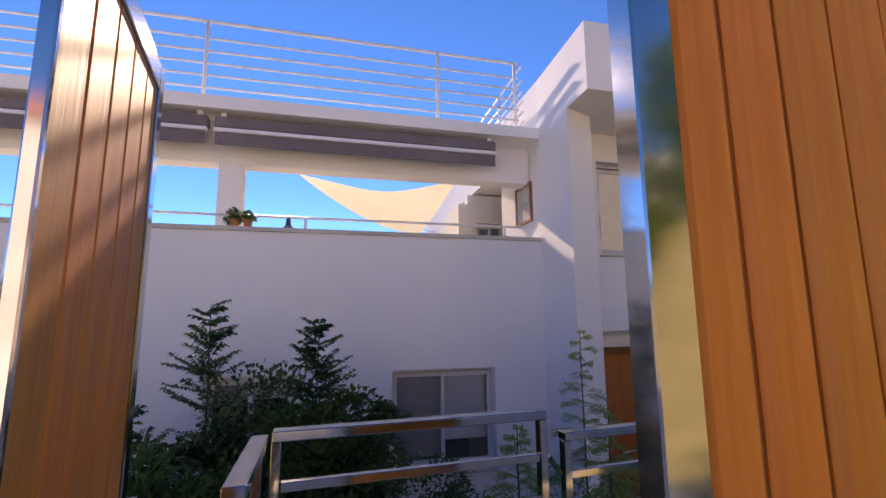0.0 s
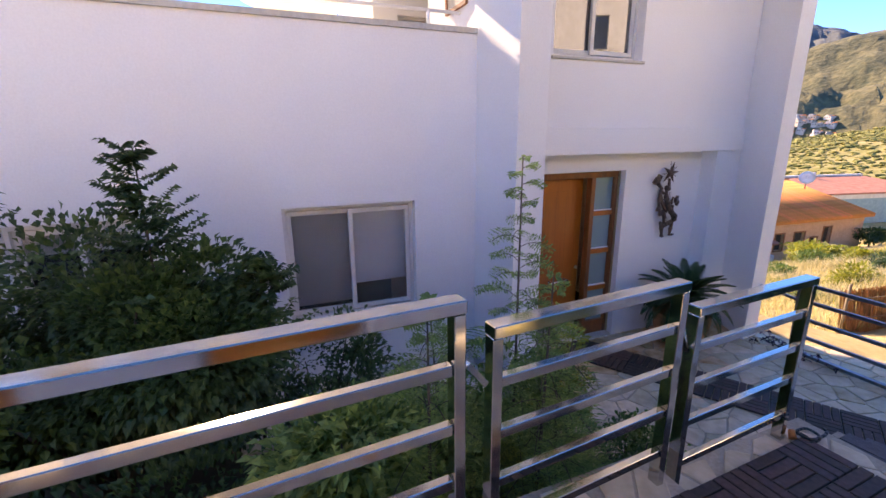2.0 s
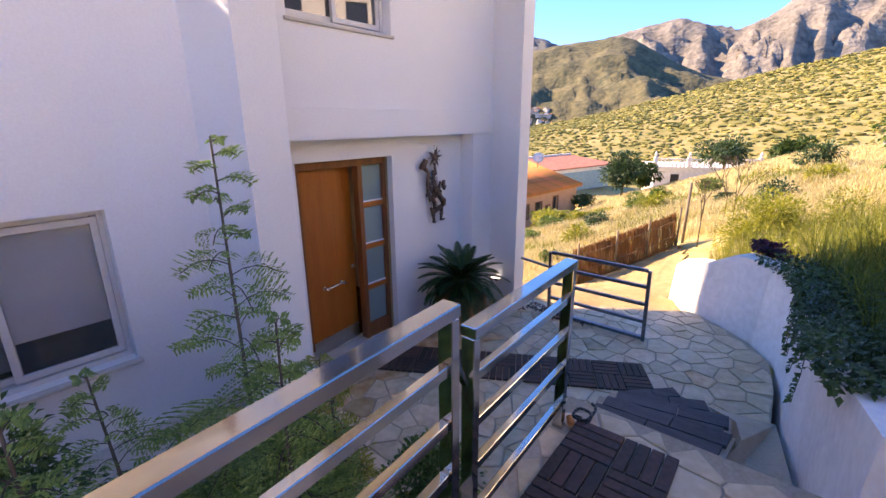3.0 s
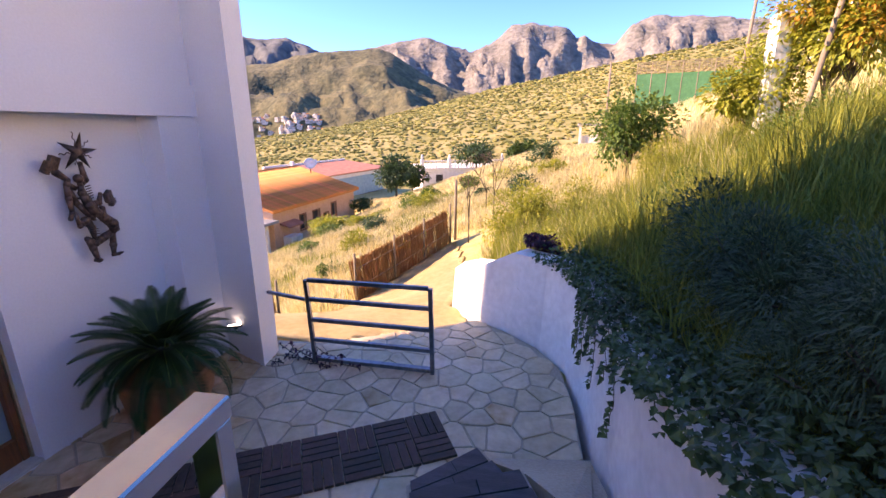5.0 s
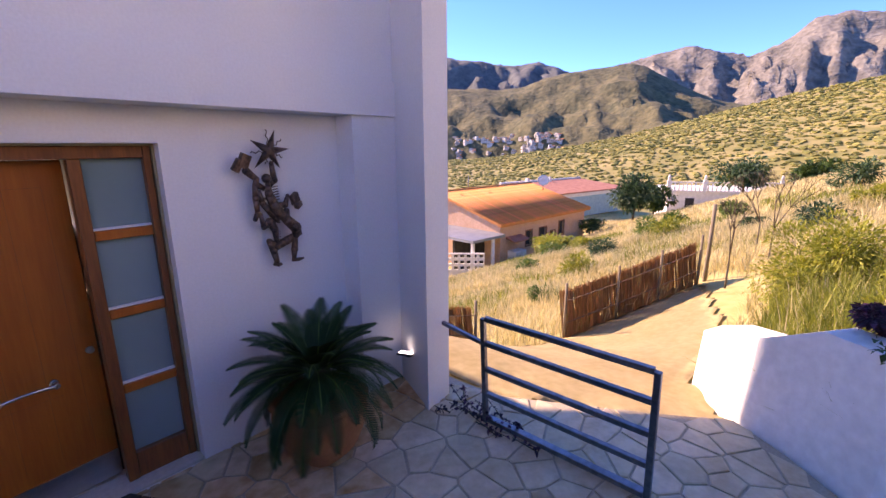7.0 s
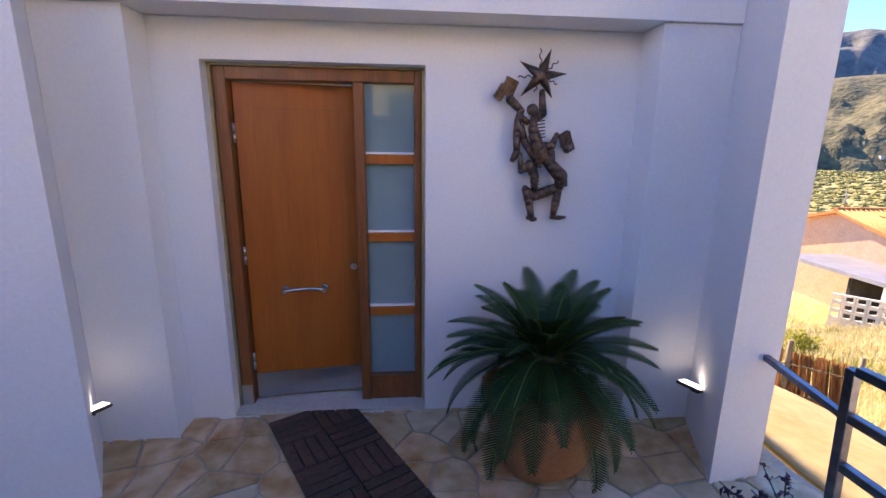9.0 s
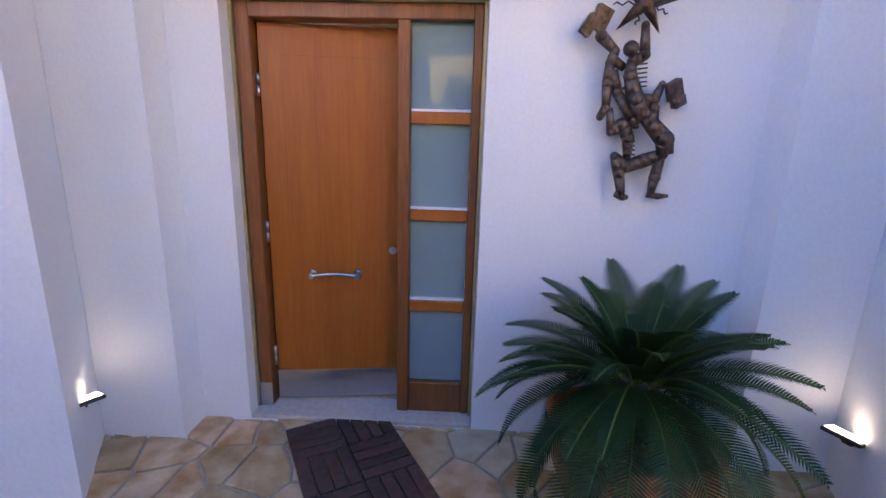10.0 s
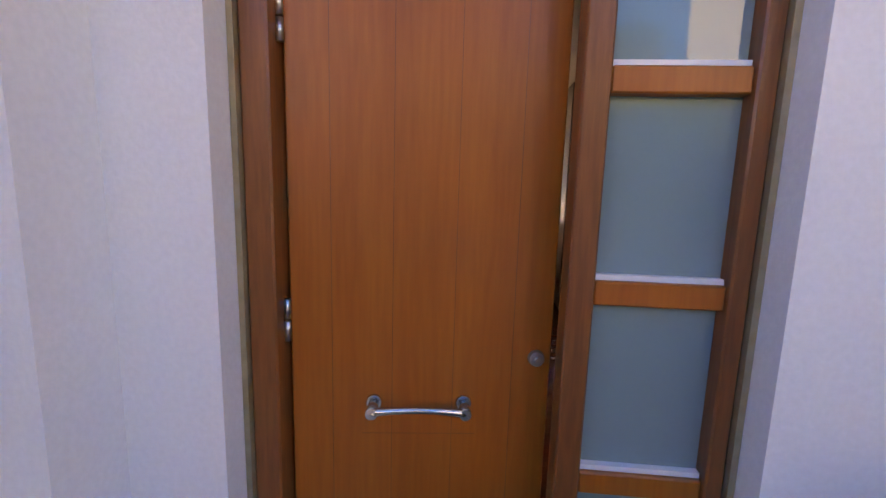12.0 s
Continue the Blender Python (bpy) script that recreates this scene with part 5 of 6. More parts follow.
blades("bank_grass", scatter(rng, 34000, 0.8, 9.5, -8.0, -2.8, on_bank), 0.66, 0.011, GRASS_GREEN, rng, 0.7, "tall green grass on the bank above the wall")
blades("bank_dry_grass", scatter(rng, 9000, 5.5, 14, -9.0, -3.0, on_bank), 0.75, 0.009, GRASS_DRY, rng, 0.5, "tall golden dry grass on the bank", heads=True)


def in_field(x, y):
    if x < 10.9 and -2.45 < y < 0.2 - 0.47 * (x - 7.5):
        return False
    if x < 5.1 and y < 0.6 and not on_bank(x, y):
        return False
    return x > 4.2 or y < -4 or y > 1.6


def patchy(x, y):
    return in_field(x, y) and noise.noise((x * 0.35, y * 0.35, 7)) > -0.25 - 0.3 * rng.random()


def weedy(x, y):
    return in_field(x, y) and noise.noise((x * 0.3, y * 0.3, 17)) > 0.1


far_pts = scatter(rng, 75000, 3.6, 22, -6, 14, patchy)
blades("field_grass", far_pts, (0.34 + 0.012 * far_pts[:, 0]) * np.array([1 + 0.6 * noise.noise((a * 0.6, c * 0.6, 2)) for a, c, _ in far_pts]), 0.005 + 0.0007 * far_pts[:, 0], GRASS_DRY, rng, 0.85, "golden dry grass covering the field", heads=True)
far_pts = scatter(rng, 52000, 18, 62, -14, 24, lambda x, y: not (24 < x < 43 and y > 12))
blades("far_field_grass", far_pts, 0.42, 0.028, GRASS_DRY, rng, 0.9, "golden dry grass on the far slope", heads=True)
far_pts = scatter(rng, 16000, 4.5, 30, -5, 13, weedy)
blades("green_weeds", far_pts, 0.5, 0.02 + 0.001 * far_pts[:, 0], GRASS_GREEN, rng, 0.9, "green weeds among the dry grass")
GH = ground_height
shrub("rosemary_bush", "dark rosemary bush spreading over the wall", (2.5, -5.0, GH(2.5, -5.0)), (2.1, -4.98, 1.45), (1.15, 0.58, 0.55), LEAF_ROSEMARY, 17000, 0.08, 51, 0.16, 36)
shrub("rosemary_bush", "dark rosemary bush on the shaded bank", (0.9, -5.0, GH(0.9, -5.0)), (0.9, -4.85, 1.5), (0.8, 0.55, 0.5), LEAF_ROSEMARY, 9000, 0.075, 52, 0.13, 26)
shrub("bank_shrub", "yellow-green sunlit shrub beside the path", (8.3, -3.3, GH(8.3, -3.3)), (8.3, -3.2, GH(8.3, -3.3) + 0.6), (1.1, 1.0, 0.8), LEAF_YELLOW, 5200, 0.09, 53, 0.4, 22)
shrub("bank_shrub", "green sunlit shrub on the bank", (6.0, -3.9, GH(6.0, -3.9)), (6.0, -3.9, GH(6.0, -3.9) + 0.35), (0.9, 0.6, 0.4), LEAF_YELLOW, 2600, 0.07, 54, 0.4, 16)
shrub("climbing_shrub", "green climber covering an old post on the slope", (11.7, -5.9, GH(11.7, -5.9)), (11.7, -5.95, 2.3), (0.95, 1.15, 1.15), LEAF_LIGHT, 3600, 0.12, 55, 0.75, 30)
shrub("bougainvillea", "sunlit climber of yellow and red leaves round the pillar", (7.6, -7.9, GH(7.6, -7.9)), (7.7, -8.0, 4.1), (1.3, 1.1, 1.3), LEAF_YELLOW, 6000, 0.11, 57, 0.6, 26, category="climber")
shrub("bougainvillea", "yellow-green climber hanging over the slope", (8.6, -7.4, GH(8.6, -7.4)), (8.5, -7.3, 3.1), (0.9, 0.8, 0.9), LEAF_YELLOW, 4200, 0.1, 58, 0.6, 20, category="climber")
shrub("autumn_climber", "red and orange autumn leaves among the climber", (7.3, -8.1, GH(7.3, -8.1)), (7.3, -8.0, 4.3), (1.1, 0.8, 0.9), LEAF_RED, 2200, 0.11, 60, 0.6, 20, category="climber")
for k, (x, y, s, m, what) in enumerate((
        (7.2, -4.4, 0.8, LEAF_YELLOW, "yellow-green broom bush on the sunny bank"), (9.6, -4.6, 0.9, LEAF_YELLOW, "yellow-green broom bush among dry grass"),
        (6.4, -5.6, 0.75, LEAF_LIGHT, "loose green bush growing through the grass"), (4.9, -5.0, 0.6, LEAF_DARK, "dark leafy bush in the shaded bank"),
        (3.7, -5.2, 0.65, LEAF_ROSEMARY, "dark needle-leaved bush in the shaded bank"), (5.6, -6.8, 0.8, LEAF_LIGHT, "green leafy bush high on the bank"),
        (9.4, -6.2, 0.8, LEAF_YELLOW, "sunlit yellow-green bush below the pillar"))):
    z = GH(x, y)
    shrub("bank_bush", what, (x, y, z), (x, y, z + s * 0.55), (s, s * 0.85, s * 0.7), m, 2600, 0.075, 300 + k, 0.35, 26)
tufts = []
while len(tufts) < 9000:
    cx, cy = rng.uniform(2.6, 9.5), rng.uniform(-7.6, -3.2)
    if on_bank(cx, cy + 0.25):
        for _ in range(60):
            x, y = cx + rng.normal() * 0.07, cy + rng.normal() * 0.07
            tufts.append((x, y, ground_height(x, y) - 0.02))
tufts = np.array(tufts)
blades("grass_tufts", tufts, 0.95, 0.012, GRASS_GREEN, rng, 0.95, "tall arching grass tufts on the bank")
shrub("purple_shrub", "purple-leaved plant on top of the retaining wall", (4.35, -3.75, GH(4.35, -3.75)), (4.3, -3.6, 1.05), (0.34, 0.24, 0.14), LEAF_PURPLE, 800, 0.06, 59, 0.6, 10, trunk=0.012)


rng_f = random.Random(77)
for k in range(16):
    x, y = rng_f.uniform(9, 30), rng_f.uniform(-5, 11)
    if not in_field(x, y) or (y < 0.8 - 0.35 * (x - 7.5) and x < 12):
        continue
    s = rng_f.uniform(0.35, 0.8) * (1 + x / 40)
    z = ground_height(x, y)
    shrub("field_shrub", rng_f.choice(("pale green weed bush in the dry grass", "yellow-green broom bush in the dry grass")), (x, y, z), (x, y, z + s * 0.5), (s, s * 0.9, s * 0.6), rng_f.choice((LEAF_YELLOW, LEAF_LIGHT, LEAF_ROSEMARY)), 1100, 0.06 + 0.006 * x, 200 + k, 0.4, 16)


def ivy():
    rg_ = np.random.default_rng(61)
    v = thing("ivy", "dark ivy trailing down the white retaining wall", "climber", at=pose(0, 0, 0))
    p, d = [], []
    for k in range(17):
        bm = B()
        x = rg_.uniform(1.2, 4.15) if k > 5 else rg_.uniform(1.9, 3.5)
        ln = rg_.uniform(0.05, 0.25) if k > 8 else rg_.uniform(0.3, 0.75)
        y = bank_line(x)
        top = mixed(1.15, 0.95, smooth(1.2, 2.2, x))
        last = None
        for q in range(int(ln * 38) + 8):
            u = q * ln / (int(ln * 38) + 8)
            z = top + 0.04 - u
            pos = np.array([x + 0.05 * math.sin(9 * u + k) + rg_.normal() * 0.028, y - 0.10 * (z + 0.9) / 1.85 + 0.035, z])
            p.append(pos)
            d.append([rg_.normal(), 1.2, rg_.normal() * 0.8 - 0.5])
            if last is not None and q % 2 == 0:
                rod(bm, Vector(last), Vector(pos), 0.003, 0.003, 4)
            if q % 2 == 0:
                last = pos
        part("stem", bm, BARK, v)
    for k in range(4000):
        x = rg_.uniform(0.3, 3.9)
        y = bank_line(x) - rg_.uniform(-0.03, 0.6)
        hang = 0.12 * max(0.0, noise.noise((x * 3.1, 0.3, 6)) + 0.2) * (0.35 + 0.65 * (1 - smooth(1.2, 2.6, x)))
        edge = bank_line(x) - 0.1 < y
        p.append(np.array([x, y, mixed(1.3, 0.98, smooth(0.4, 2.2, x)) + (rg_.uniform(-hang, 0.1) if edge else rg_.uniform(0.0, 0.16))]))
        d.append([rg_.normal(), rg_.normal() + 0.5, rg_.normal() * 0.5])
    leaves("leaves", p, d, 0.052, 0.046, LEAF_DARK, rg_, parent=v)


ivy()


def debris():
    rg_ = np.random.default_rng(62)
    v = thing("dry_branches", "dry leafy vine branches lying under the gate", "branches", at=pose(3.0, -1.3, FLOOR))
    p, d = [], []
    bm = B()
    for k in range(16):
        a = Vector((rg_.uniform(-0.1, 0.15), rg_.uniform(-0.7, 0.35), rg_.uniform(0.0, 0.04)))
        b = a + Vector((rg_.uniform(-0.12, 0.12), rg_.uniform(-0.3, 0.3), rg_.uniform(0.0, 0.1)))
        rod(bm, a, b, 0.005, 0.003, 5)
        for q in range(14):
            p.append(np.array(a.lerp(b, rg_.random())))
            d.append(rg_.normal(size=3) + [0, 0, 0.4])
    leaves("leaves", p, d, 0.05, 0.03, LEAF_PURPLE, rg_, parent=v)
    part("twigs", bm, BARK, v)


debris()


# ---- path edge, reed fence and posts ----
def reed_fence(points, height, label, seed):
    rg_ = np.random.default_rng(seed)
    f = thing("reed_fence", label, "fence", "reed fences", at=pose(points[0][0], points[0][1], ground_height(*points[0]) - 0.1))
    o = Vector((points[0][0], points[0][1], ground_height(*points[0]) - 0.1))
    bm = B()
    for (xa, ya), (xb, yb) in zip(points, points[1:]):
        n = int(math.hypot(xb - xa, yb - ya) / 0.0055)
        for i in range(n):
            t = i / n
            x, y = mixed(xa, xb, t) + rg_.normal() * 0.008, mixed(ya, yb, t) + rg_.normal() * 0.02
            z = ground_height(x, y) - 0.06
            h = height * (rg_.uniform(0.95, 1.02) + 0.05 * noise.noise((x * 1.5, y * 1.5, 5)))
            bar(bm, Vector((x, y, z)) - o, Vector((x + 0.06 + rg_.normal() * 0.022, y + 0.14 + rg_.normal() * 0.022, z + h)) - o, 0.011, 0.01)
    part("reeds", bm, REED, f)
    for (x, y) in points:
        part("post", rod(B(), Vector((x, y, ground_height(x, y) - 0.1)) - o, Vector((x, y, ground_height(x, y) + height * 1.15)) - o, 0.03, 0.026, 7), WOOD_POST, f)
    for zf in (0.35, 0.8):
        for (xa, ya), (xb, yb) in zip(points, points[1:]):
            part("wire", bar(B(), Vector((xa, ya - 0.02, ground_height(xa, ya) + height * zf)) - o, Vector((xb, yb - 0.02, ground_height(xb, yb) + height * zf)) - o, 0.012, 0.012), WOOD_POST, f)


reed_fence([(7.5, 0.15), (8.7, -0.35), (9.8, -0.8), (10.8, -1.3)], 0.95, "brown reed screen fence leaning above the path", 71)
reed_fence([(4.7, 1.5), (5.3, 1.25), (5.9, 1.0)], 0.75, "low brown reed screen beside the house corner", 72)
for (x, y, h, lean) in ((11.0, -1.4, 1.7, 0.02), (19.6, -6.4, 5.0 - GH(19.6, -6.4), 0.0), (12.65, -8.6, 6.4 - GH(12.65, -8.6), 0.15), (7.0, -7.3, 2.4, 0.35)):
    z = ground_height(x, y)
    tagged(part("wooden_post", rod(B(), (x, y, z - 0.2), (x + lean * 0.3, y - lean, z + h), 0.042, 0.038, 9), WOOD_POST), "weathered round wooden post standing in the grass", "post", "wooden posts")
bm = B()
prism(bm, [(8.0, -7.55), (8.3, -7.55), (8.3, -7.25), (8.0, -7.25)], 1.2, 4.2)
structure("gate_pillar", bevel(bm, 0.05, 2), WHITE_WALL, "old white rendered pillar on the slope")
structure("neighbour_wall", box(B(), 4.9, 7.9, -9.6, -9.3, 1.0, 2.9), WHITE_WALL, "white garden wall behind the bank")


def court_fence():
    f = thing("court_fence", "green screened sports court with a wire fence on the slope", "fence", at=pose(39.3, -11.3, 5.1))
    n = 9
    for i in range(n):
        x, y = -0.28 * i, -1.05 * i
        part("post", rod(B(), (x, y, -2.6), (x, y, 2.3), 0.035, n=6), WOOD_POST, f)
        if i < n - 1:
            part("screen", bar(B(), (x, y, -0.1), (x - 0.28, y - 1.05, -0.1), 0.03, 3.0), GREEN_SCREEN, f)
            for k in range(9):
                part("wire", bar(B(), (x, y, 1.48 + 0.1 * k), (x - 0.28, y - 1.05, 1.48 + 0.1 * k), 0.04, 0.04), WOOD_POST, f)
            for k in range(4):
                part("wire", bar(B(), (x - 0.07 * k, y - 0.26 * k, 1.42), (x - 0.07 * k, y - 0.26 * k, 2.24), 0.02, 0.02), WOOD_POST, f)


court_fence()


def garden_pergola():
    """A small open shelter with a flat slatted roof, far up the slope."""
    z = ground_height(47.7, -9.7)
    p = thing("garden_pergola", "small pale garden pergola with a slatted roof", "pergola", at=pose(47.7, -9.7, z, 0, 0, -7))
    top = max(2.75 - z, 1.9)
    part("roof", bevel(box(B(), -1.6, 1.6, -1.9, 1.9, top - 0.2, top), 0.03), CONCRETE, p)
    for x in (-1.4, 1.4):
        for y in (-1.65, 0.0, 1.65):
            part("post", bar(B(), (x, y, -0.3), (x, y, top - 0.203), 0.16), FAR_WHITE, p)
    part("low_wall", box(B(), 1.5, 1.65, -1.56, 1.56, -0.3, 1.0), FAR_WHITE, p)
    for k in range(9):
        part("slat", bar(B(), (-1.9, -1.8 + 0.45 * k, top + 0.05), (1.9, -1.8 + 0.45 * k, top + 0.05), 0.08, 0.09), WOOD_POST, p)


garden_pergola()


# ---- neighbouring houses ----
def tiled_house():
    x0, y0, base, L, W, E, R = 27.4, 15.05, -7.6, 12.6, 13.0, 4.3, 6.15
    h = thing("neighbour_house", "single-storey salmon house with an orange tiled roof", "house", at=pose(x0, y0, base, 0, 0, -4.7))
    holes = [(3.3, 4.1, 2.0, 3.2), (5.2, 6.2, 1.9, 3.2), (8.2, 9.0, 2.2, 3.4), (6.9, 7.6, 0.9, 2.7)]
    part("wall", wall_grid(B(), [0, L], [0, E], holes, 0, 0.3), PINK_WALL, h)
    bm = B()
    for x in (0, L - 0.3):
        v = [bm.verts.new(p) for p in ((x, 0.3, 0), (x, W, 0), (x, W, E), (x, W / 2, R - 0.1), (x, 0.3, E + 0.1), (x + 0.3, 0.3, 0), (x + 0.3, W, 0), (x + 0.3, W, E), (x + 0.3, W / 2, R - 0.1), (x + 0.3, 0.3, E + 0.1))]
        bm.faces.new(v[:5])
        bm.faces.new(v[5:][::-1])
        for i in range(5):
            bm.faces.new((v[i], v[(i + 1) % 5], v[5 + (i + 1) % 5], v[5 + i]))
    box(bm, 0.3, L - 0.3, W - 0.3, W, 0, E)
    part("gable", bm, PINK_WALL, h)
    roof = B()
    for side_, ya, yb in ((0, -0.4, W / 2), (1, W + 0.4, W / 2)):
        v = [roof.verts.new(p) for p in ((-0.4, ya, E - 0.12), (L + 0.4, ya, E - 0.12), (L + 0.4, yb, R), (-0.4, yb, R), (-0.4, ya, E - 0.3), (L + 0.4, ya, E - 0.3), (L + 0.4, yb, R - 0.18), (-0.4, yb, R - 0.18))]
        for f in ((0, 1, 2, 3), (7, 6, 5, 4), (0, 4, 5, 1), (1, 5, 6, 2), (3, 2, 6, 7), (0, 3, 7, 4)):
            roof.faces.new([v[i] for i in f])
    roof_ob = part("roof", roof, ORANGE_TILE, h)
    rows = 46
    me = mesh_of("roof_tile", rod(B(), (0, -0.42, E - 0.1), (0, W / 2, R + 0.02), 0.1, 0.1, 8), ORANGE_TILE)
    for i in range(rows):
        part("roof_tile", me, ORANGE_TILE, roof_ob).location = (-0.3 + (L + 0.6) * i / (rows - 1), 0, 0)
    part("ridge_tiles", rod(B(), (-0.4, W / 2, R + 0.03), (L + 0.4, W / 2, R + 0.03), 0.14, n=8), ORANGE_TILE, roof_ob)
    for a in holes:
        w = part("window", box(B(), a[0], a[1], 0.18, 0.24, a[2], a[3]), UNLIT_SHADE, h)
        bm = B()
        for c in ((a[0] - 0.1, a[0], a[2] - 0.1, a[3] + 0.1), (a[1], a[1] + 0.1, a[2] - 0.1, a[3] + 0.1), (a[0], a[1], a[3], a[3] + 0.1), (a[0], a[1], a[2] - 0.1, a[2])):
            box(bm, c[0], c[1], -0.04, -0.004, c[2], c[3])
        part("surround", bm, RED_WOOD, w)
    part("porch_roof", box(B(), -3.6, -0.01, -0.5, 6, E - 1.0, E - 0.8), material("zinc_sheet", (0.24, 0.27, 0.32), (0.34, 0.37, 0.43), 0.5, 0.5), h, "grey sheet metal porch roof")
    for x, y in ((-3.4, -0.3), (-1.2, -0.3)):
        part("porch_post", bar(B(), (x, y, -1), (x, y, E - 1.0), 0.2), FAR_WHITE, h)
    # Near-black sheet paints the shade below the porch roof.
    part("porch_shade_sheet", box(B(), -3.4, -0.05, 1.5, 1.7, -1, E - 1.1), UNLIT_SHADE, h)
    part("hood", prism(B(), [(0.7, -0.9), (2.6, -0.9), (2.6, -0.01), (0.7, -0.01)], [2.75, 2.75, 2.95, 2.95], [2.85, 2.85, 3.1, 3.1]), RED_ROOF, h, "small tiled hood over the outdoor oven")
    part("oven", bevel(box(B(), 0.9, 2.3, -0.85, -0.01, 0, 2.0), 0.05), FAR_WHITE, h, "white outdoor oven block")
    for x in (-2.0, 1.5):
        part("aerial", rod(B(), (x + 3, W / 2 + 1, R - 0.6), (x + 3, W / 2 + 1, R + 1.1), 0.035, n=6), DARK_STEEL, h)
    turn = Vector((-0.75, -0.45, 0.45)).to_track_quat("Z", "Y").to_matrix().to_4x4()
    dish = thing("satellite_dish", "large white satellite dish on the tiled roof", "dish", at=Matrix.Translation((39.6, 18.3, -1.05)) @ turn)
    part("bowl", turned(B(), [(0.02, 0), (0.28, 0.04), (0.55, 0.15), (0.57, 0.17), (0.28, 0.07), (0.02, 0.03)], (0, 0), 24), FAR_WHITE, dish)
    part("arm", rod(B(), (0, 0, 0.02), (0.0, 0, 0.7), 0.03), FAR_WHITE, dish)
    part("mast", rod(B(), (0, 0, 0.0), turn.inverted() @ Vector((0.2, 0.1, -1.0)), 0.05), DARK_STEEL, dish)
    wall = thing("block_wall", "pierced white concrete block garden wall", "wall", at=pose(21.7, 15.5, -6.5, 0, 0, -50.6))
    for i in range(6):
        for k in range(3):
            bm = B()
            for c in ((0, 0.42, 0, 0.08), (0, 0.42, 0.32, 0.4), (0, 0.08, 0.08, 0.32), (0.34, 0.42, 0.08, 0.32)):
                box(bm, c[0], c[1], 0, 0.15, c[2], c[3])
            if i == 0 and k == 0:
                me = mesh_of("block", bm, FAR_WHITE)
            else:
                bm.free()
            part("block", me, FAR_WHITE, wall).location = (0.43 * i, 0, 0.6 + 0.41 * k)
    part("footing", box(B(), 0, 2.58, 0, 0.15, -1.0, 0.595), FAR_WHITE, wall)


tiled_house()


def flat_house():
    h = thing("flat_roofed_house", "long low house with a red roof and a teal wall", "house", at=pose(58, 27.5, -8.5, 0, 0, -12))
    part("wall", box(B(), 0, 19, 0, 9, 0, 3.8), TEAL, h)
    part("band", box(B(), -0.15, 19.15, -0.15, -0.003, 3.2, 3.8), FAR_WHITE, h)
    part("roof", prism(B(), [(-0.6, -0.6), (19.6, -0.6), (19.6, 9), (-0.6, 9)], 3.805, [4.0, 4.0, 5.0, 5.0]), RED_ROOF, h)
    part("roof_edge", box(B(), -0.8, 19.8, 9.01, 9.4, 4.7, 5.25), FAR_WHITE, h)
    for x in (4, 9.5):
        part("chimney", box(B(), x, x + 0.45, 7.8, 8.3, 4.6, 5.75), FAR_WHITE, h)


flat_house()


def balustrade_house():
    h = thing("balustrade_terrace", "white terrace with a classical balustrade", "house", at=pose(60, 12.0, -6.0, 0, 0, -65))
    part("wall", box(B(), 0, 12, 0, 8, -3, 2.6), FAR_WHITE, h)
    part("slab", box(B(), -0.2, 12.2, -0.2, 8.2, 2.603, 2.85), FAR_WHITE, h)
    part("handrail", box(B(), -0.1, 12.1, -0.1, 0.2, 3.75, 3.9), FAR_WHITE, h)
    me = mesh_of("baluster", turned(B(), [(0.06, 2.853), (0.11, 3.1), (0.05, 3.4), (0.08, 3.748)], (0, 0), 8), FAR_WHITE)
    for i in range(26):
        part("baluster", me, FAR_WHITE, h).location = (0.25 + 0.46 * i, 0.05, 0)
    for x in (0.0, 4.0, 8.0, 12.0):
        pier = part("pier", box(B(), x - 0.2, x + 0.2, -0.15, 0.25, 2.853, 4.15), FAR_WHITE, h)
        part("finial", turned(B(), [(0.1, 4.153), (0.2, 4.4), (0.12, 4.6), (0.03, 4.8)], (x, 0.05), 10), FAR_WHITE, pier)
    for x in (2, 6, 9.5):
        w = part("window", box(B(), x, x + 1, -0.05, -0.003, 0.6, 1.9), UNLIT_SHADE, h)


balustrade_house()
fence = thing("white_fence", "low white balustrade fence on the slope", "fence", at=pose(64, -1.0, ground_height(64, -1.0)))
for i in range(14):
    part("picket", box(B(), 0.2 * i, 0.2 * i + 0.12, -0.75 * i, -0.75 * i + 0.2, 0, 1.1), FAR_WHITE, fence)
part("top_rail", bar(B(), (0.06, 0.1, 1.18), (2.66, -9.65, 1.18), 0.25, 0.15), FAR_WHITE, fence)


def tree(label, x, y, height, radius, mat, n, leaf, seed, lumps=20):
    z = ground_height(x, y)
    shrub("tree", label, (x, y, z), (x, y, z + height * 0.62), (radius, radius, height * 0.42), mat, n, leaf, seed, 0.6, lumps, "tree", 0.02 * height + 0.04)


tree("grey-green olive tree beside the flat house", 44.5, 11.0, 4.6, 2.3, LEAF_ROSEMARY, 3200, 0.4, 81)
tree("dark green bushy tree on the slope", 48.5, 10.3, 3.4, 1.9, LEAF_DARK, 2400, 0.4, 82)
tree("dark rounded tree standing on the hillside", 68, -2.0, 5.8, 2.6, LEAF_DARK, 3600, 0.55, 83)
tree("green tree beside the rounded tree", 74, -6.0, 4.6, 2.4, LEAF_LIGHT, 2200, 0.55, 84)
tree("sparse grey-green tree in the dry field", 50.0, 3.0, 3.6, 3.0, LEAF_ROSEMARY, 1700, 0.4, 85)
tree("green bush near the salmon house", 24.5, 9.0, 1.3, 1.2, LEAF_YELLOW, 1200, 0.2, 86)
tree("dark bush below the salmon house wall", 40.0, 13.4, 1.5, 1.3, LEAF_DARK, 1300, 0.25, 87)
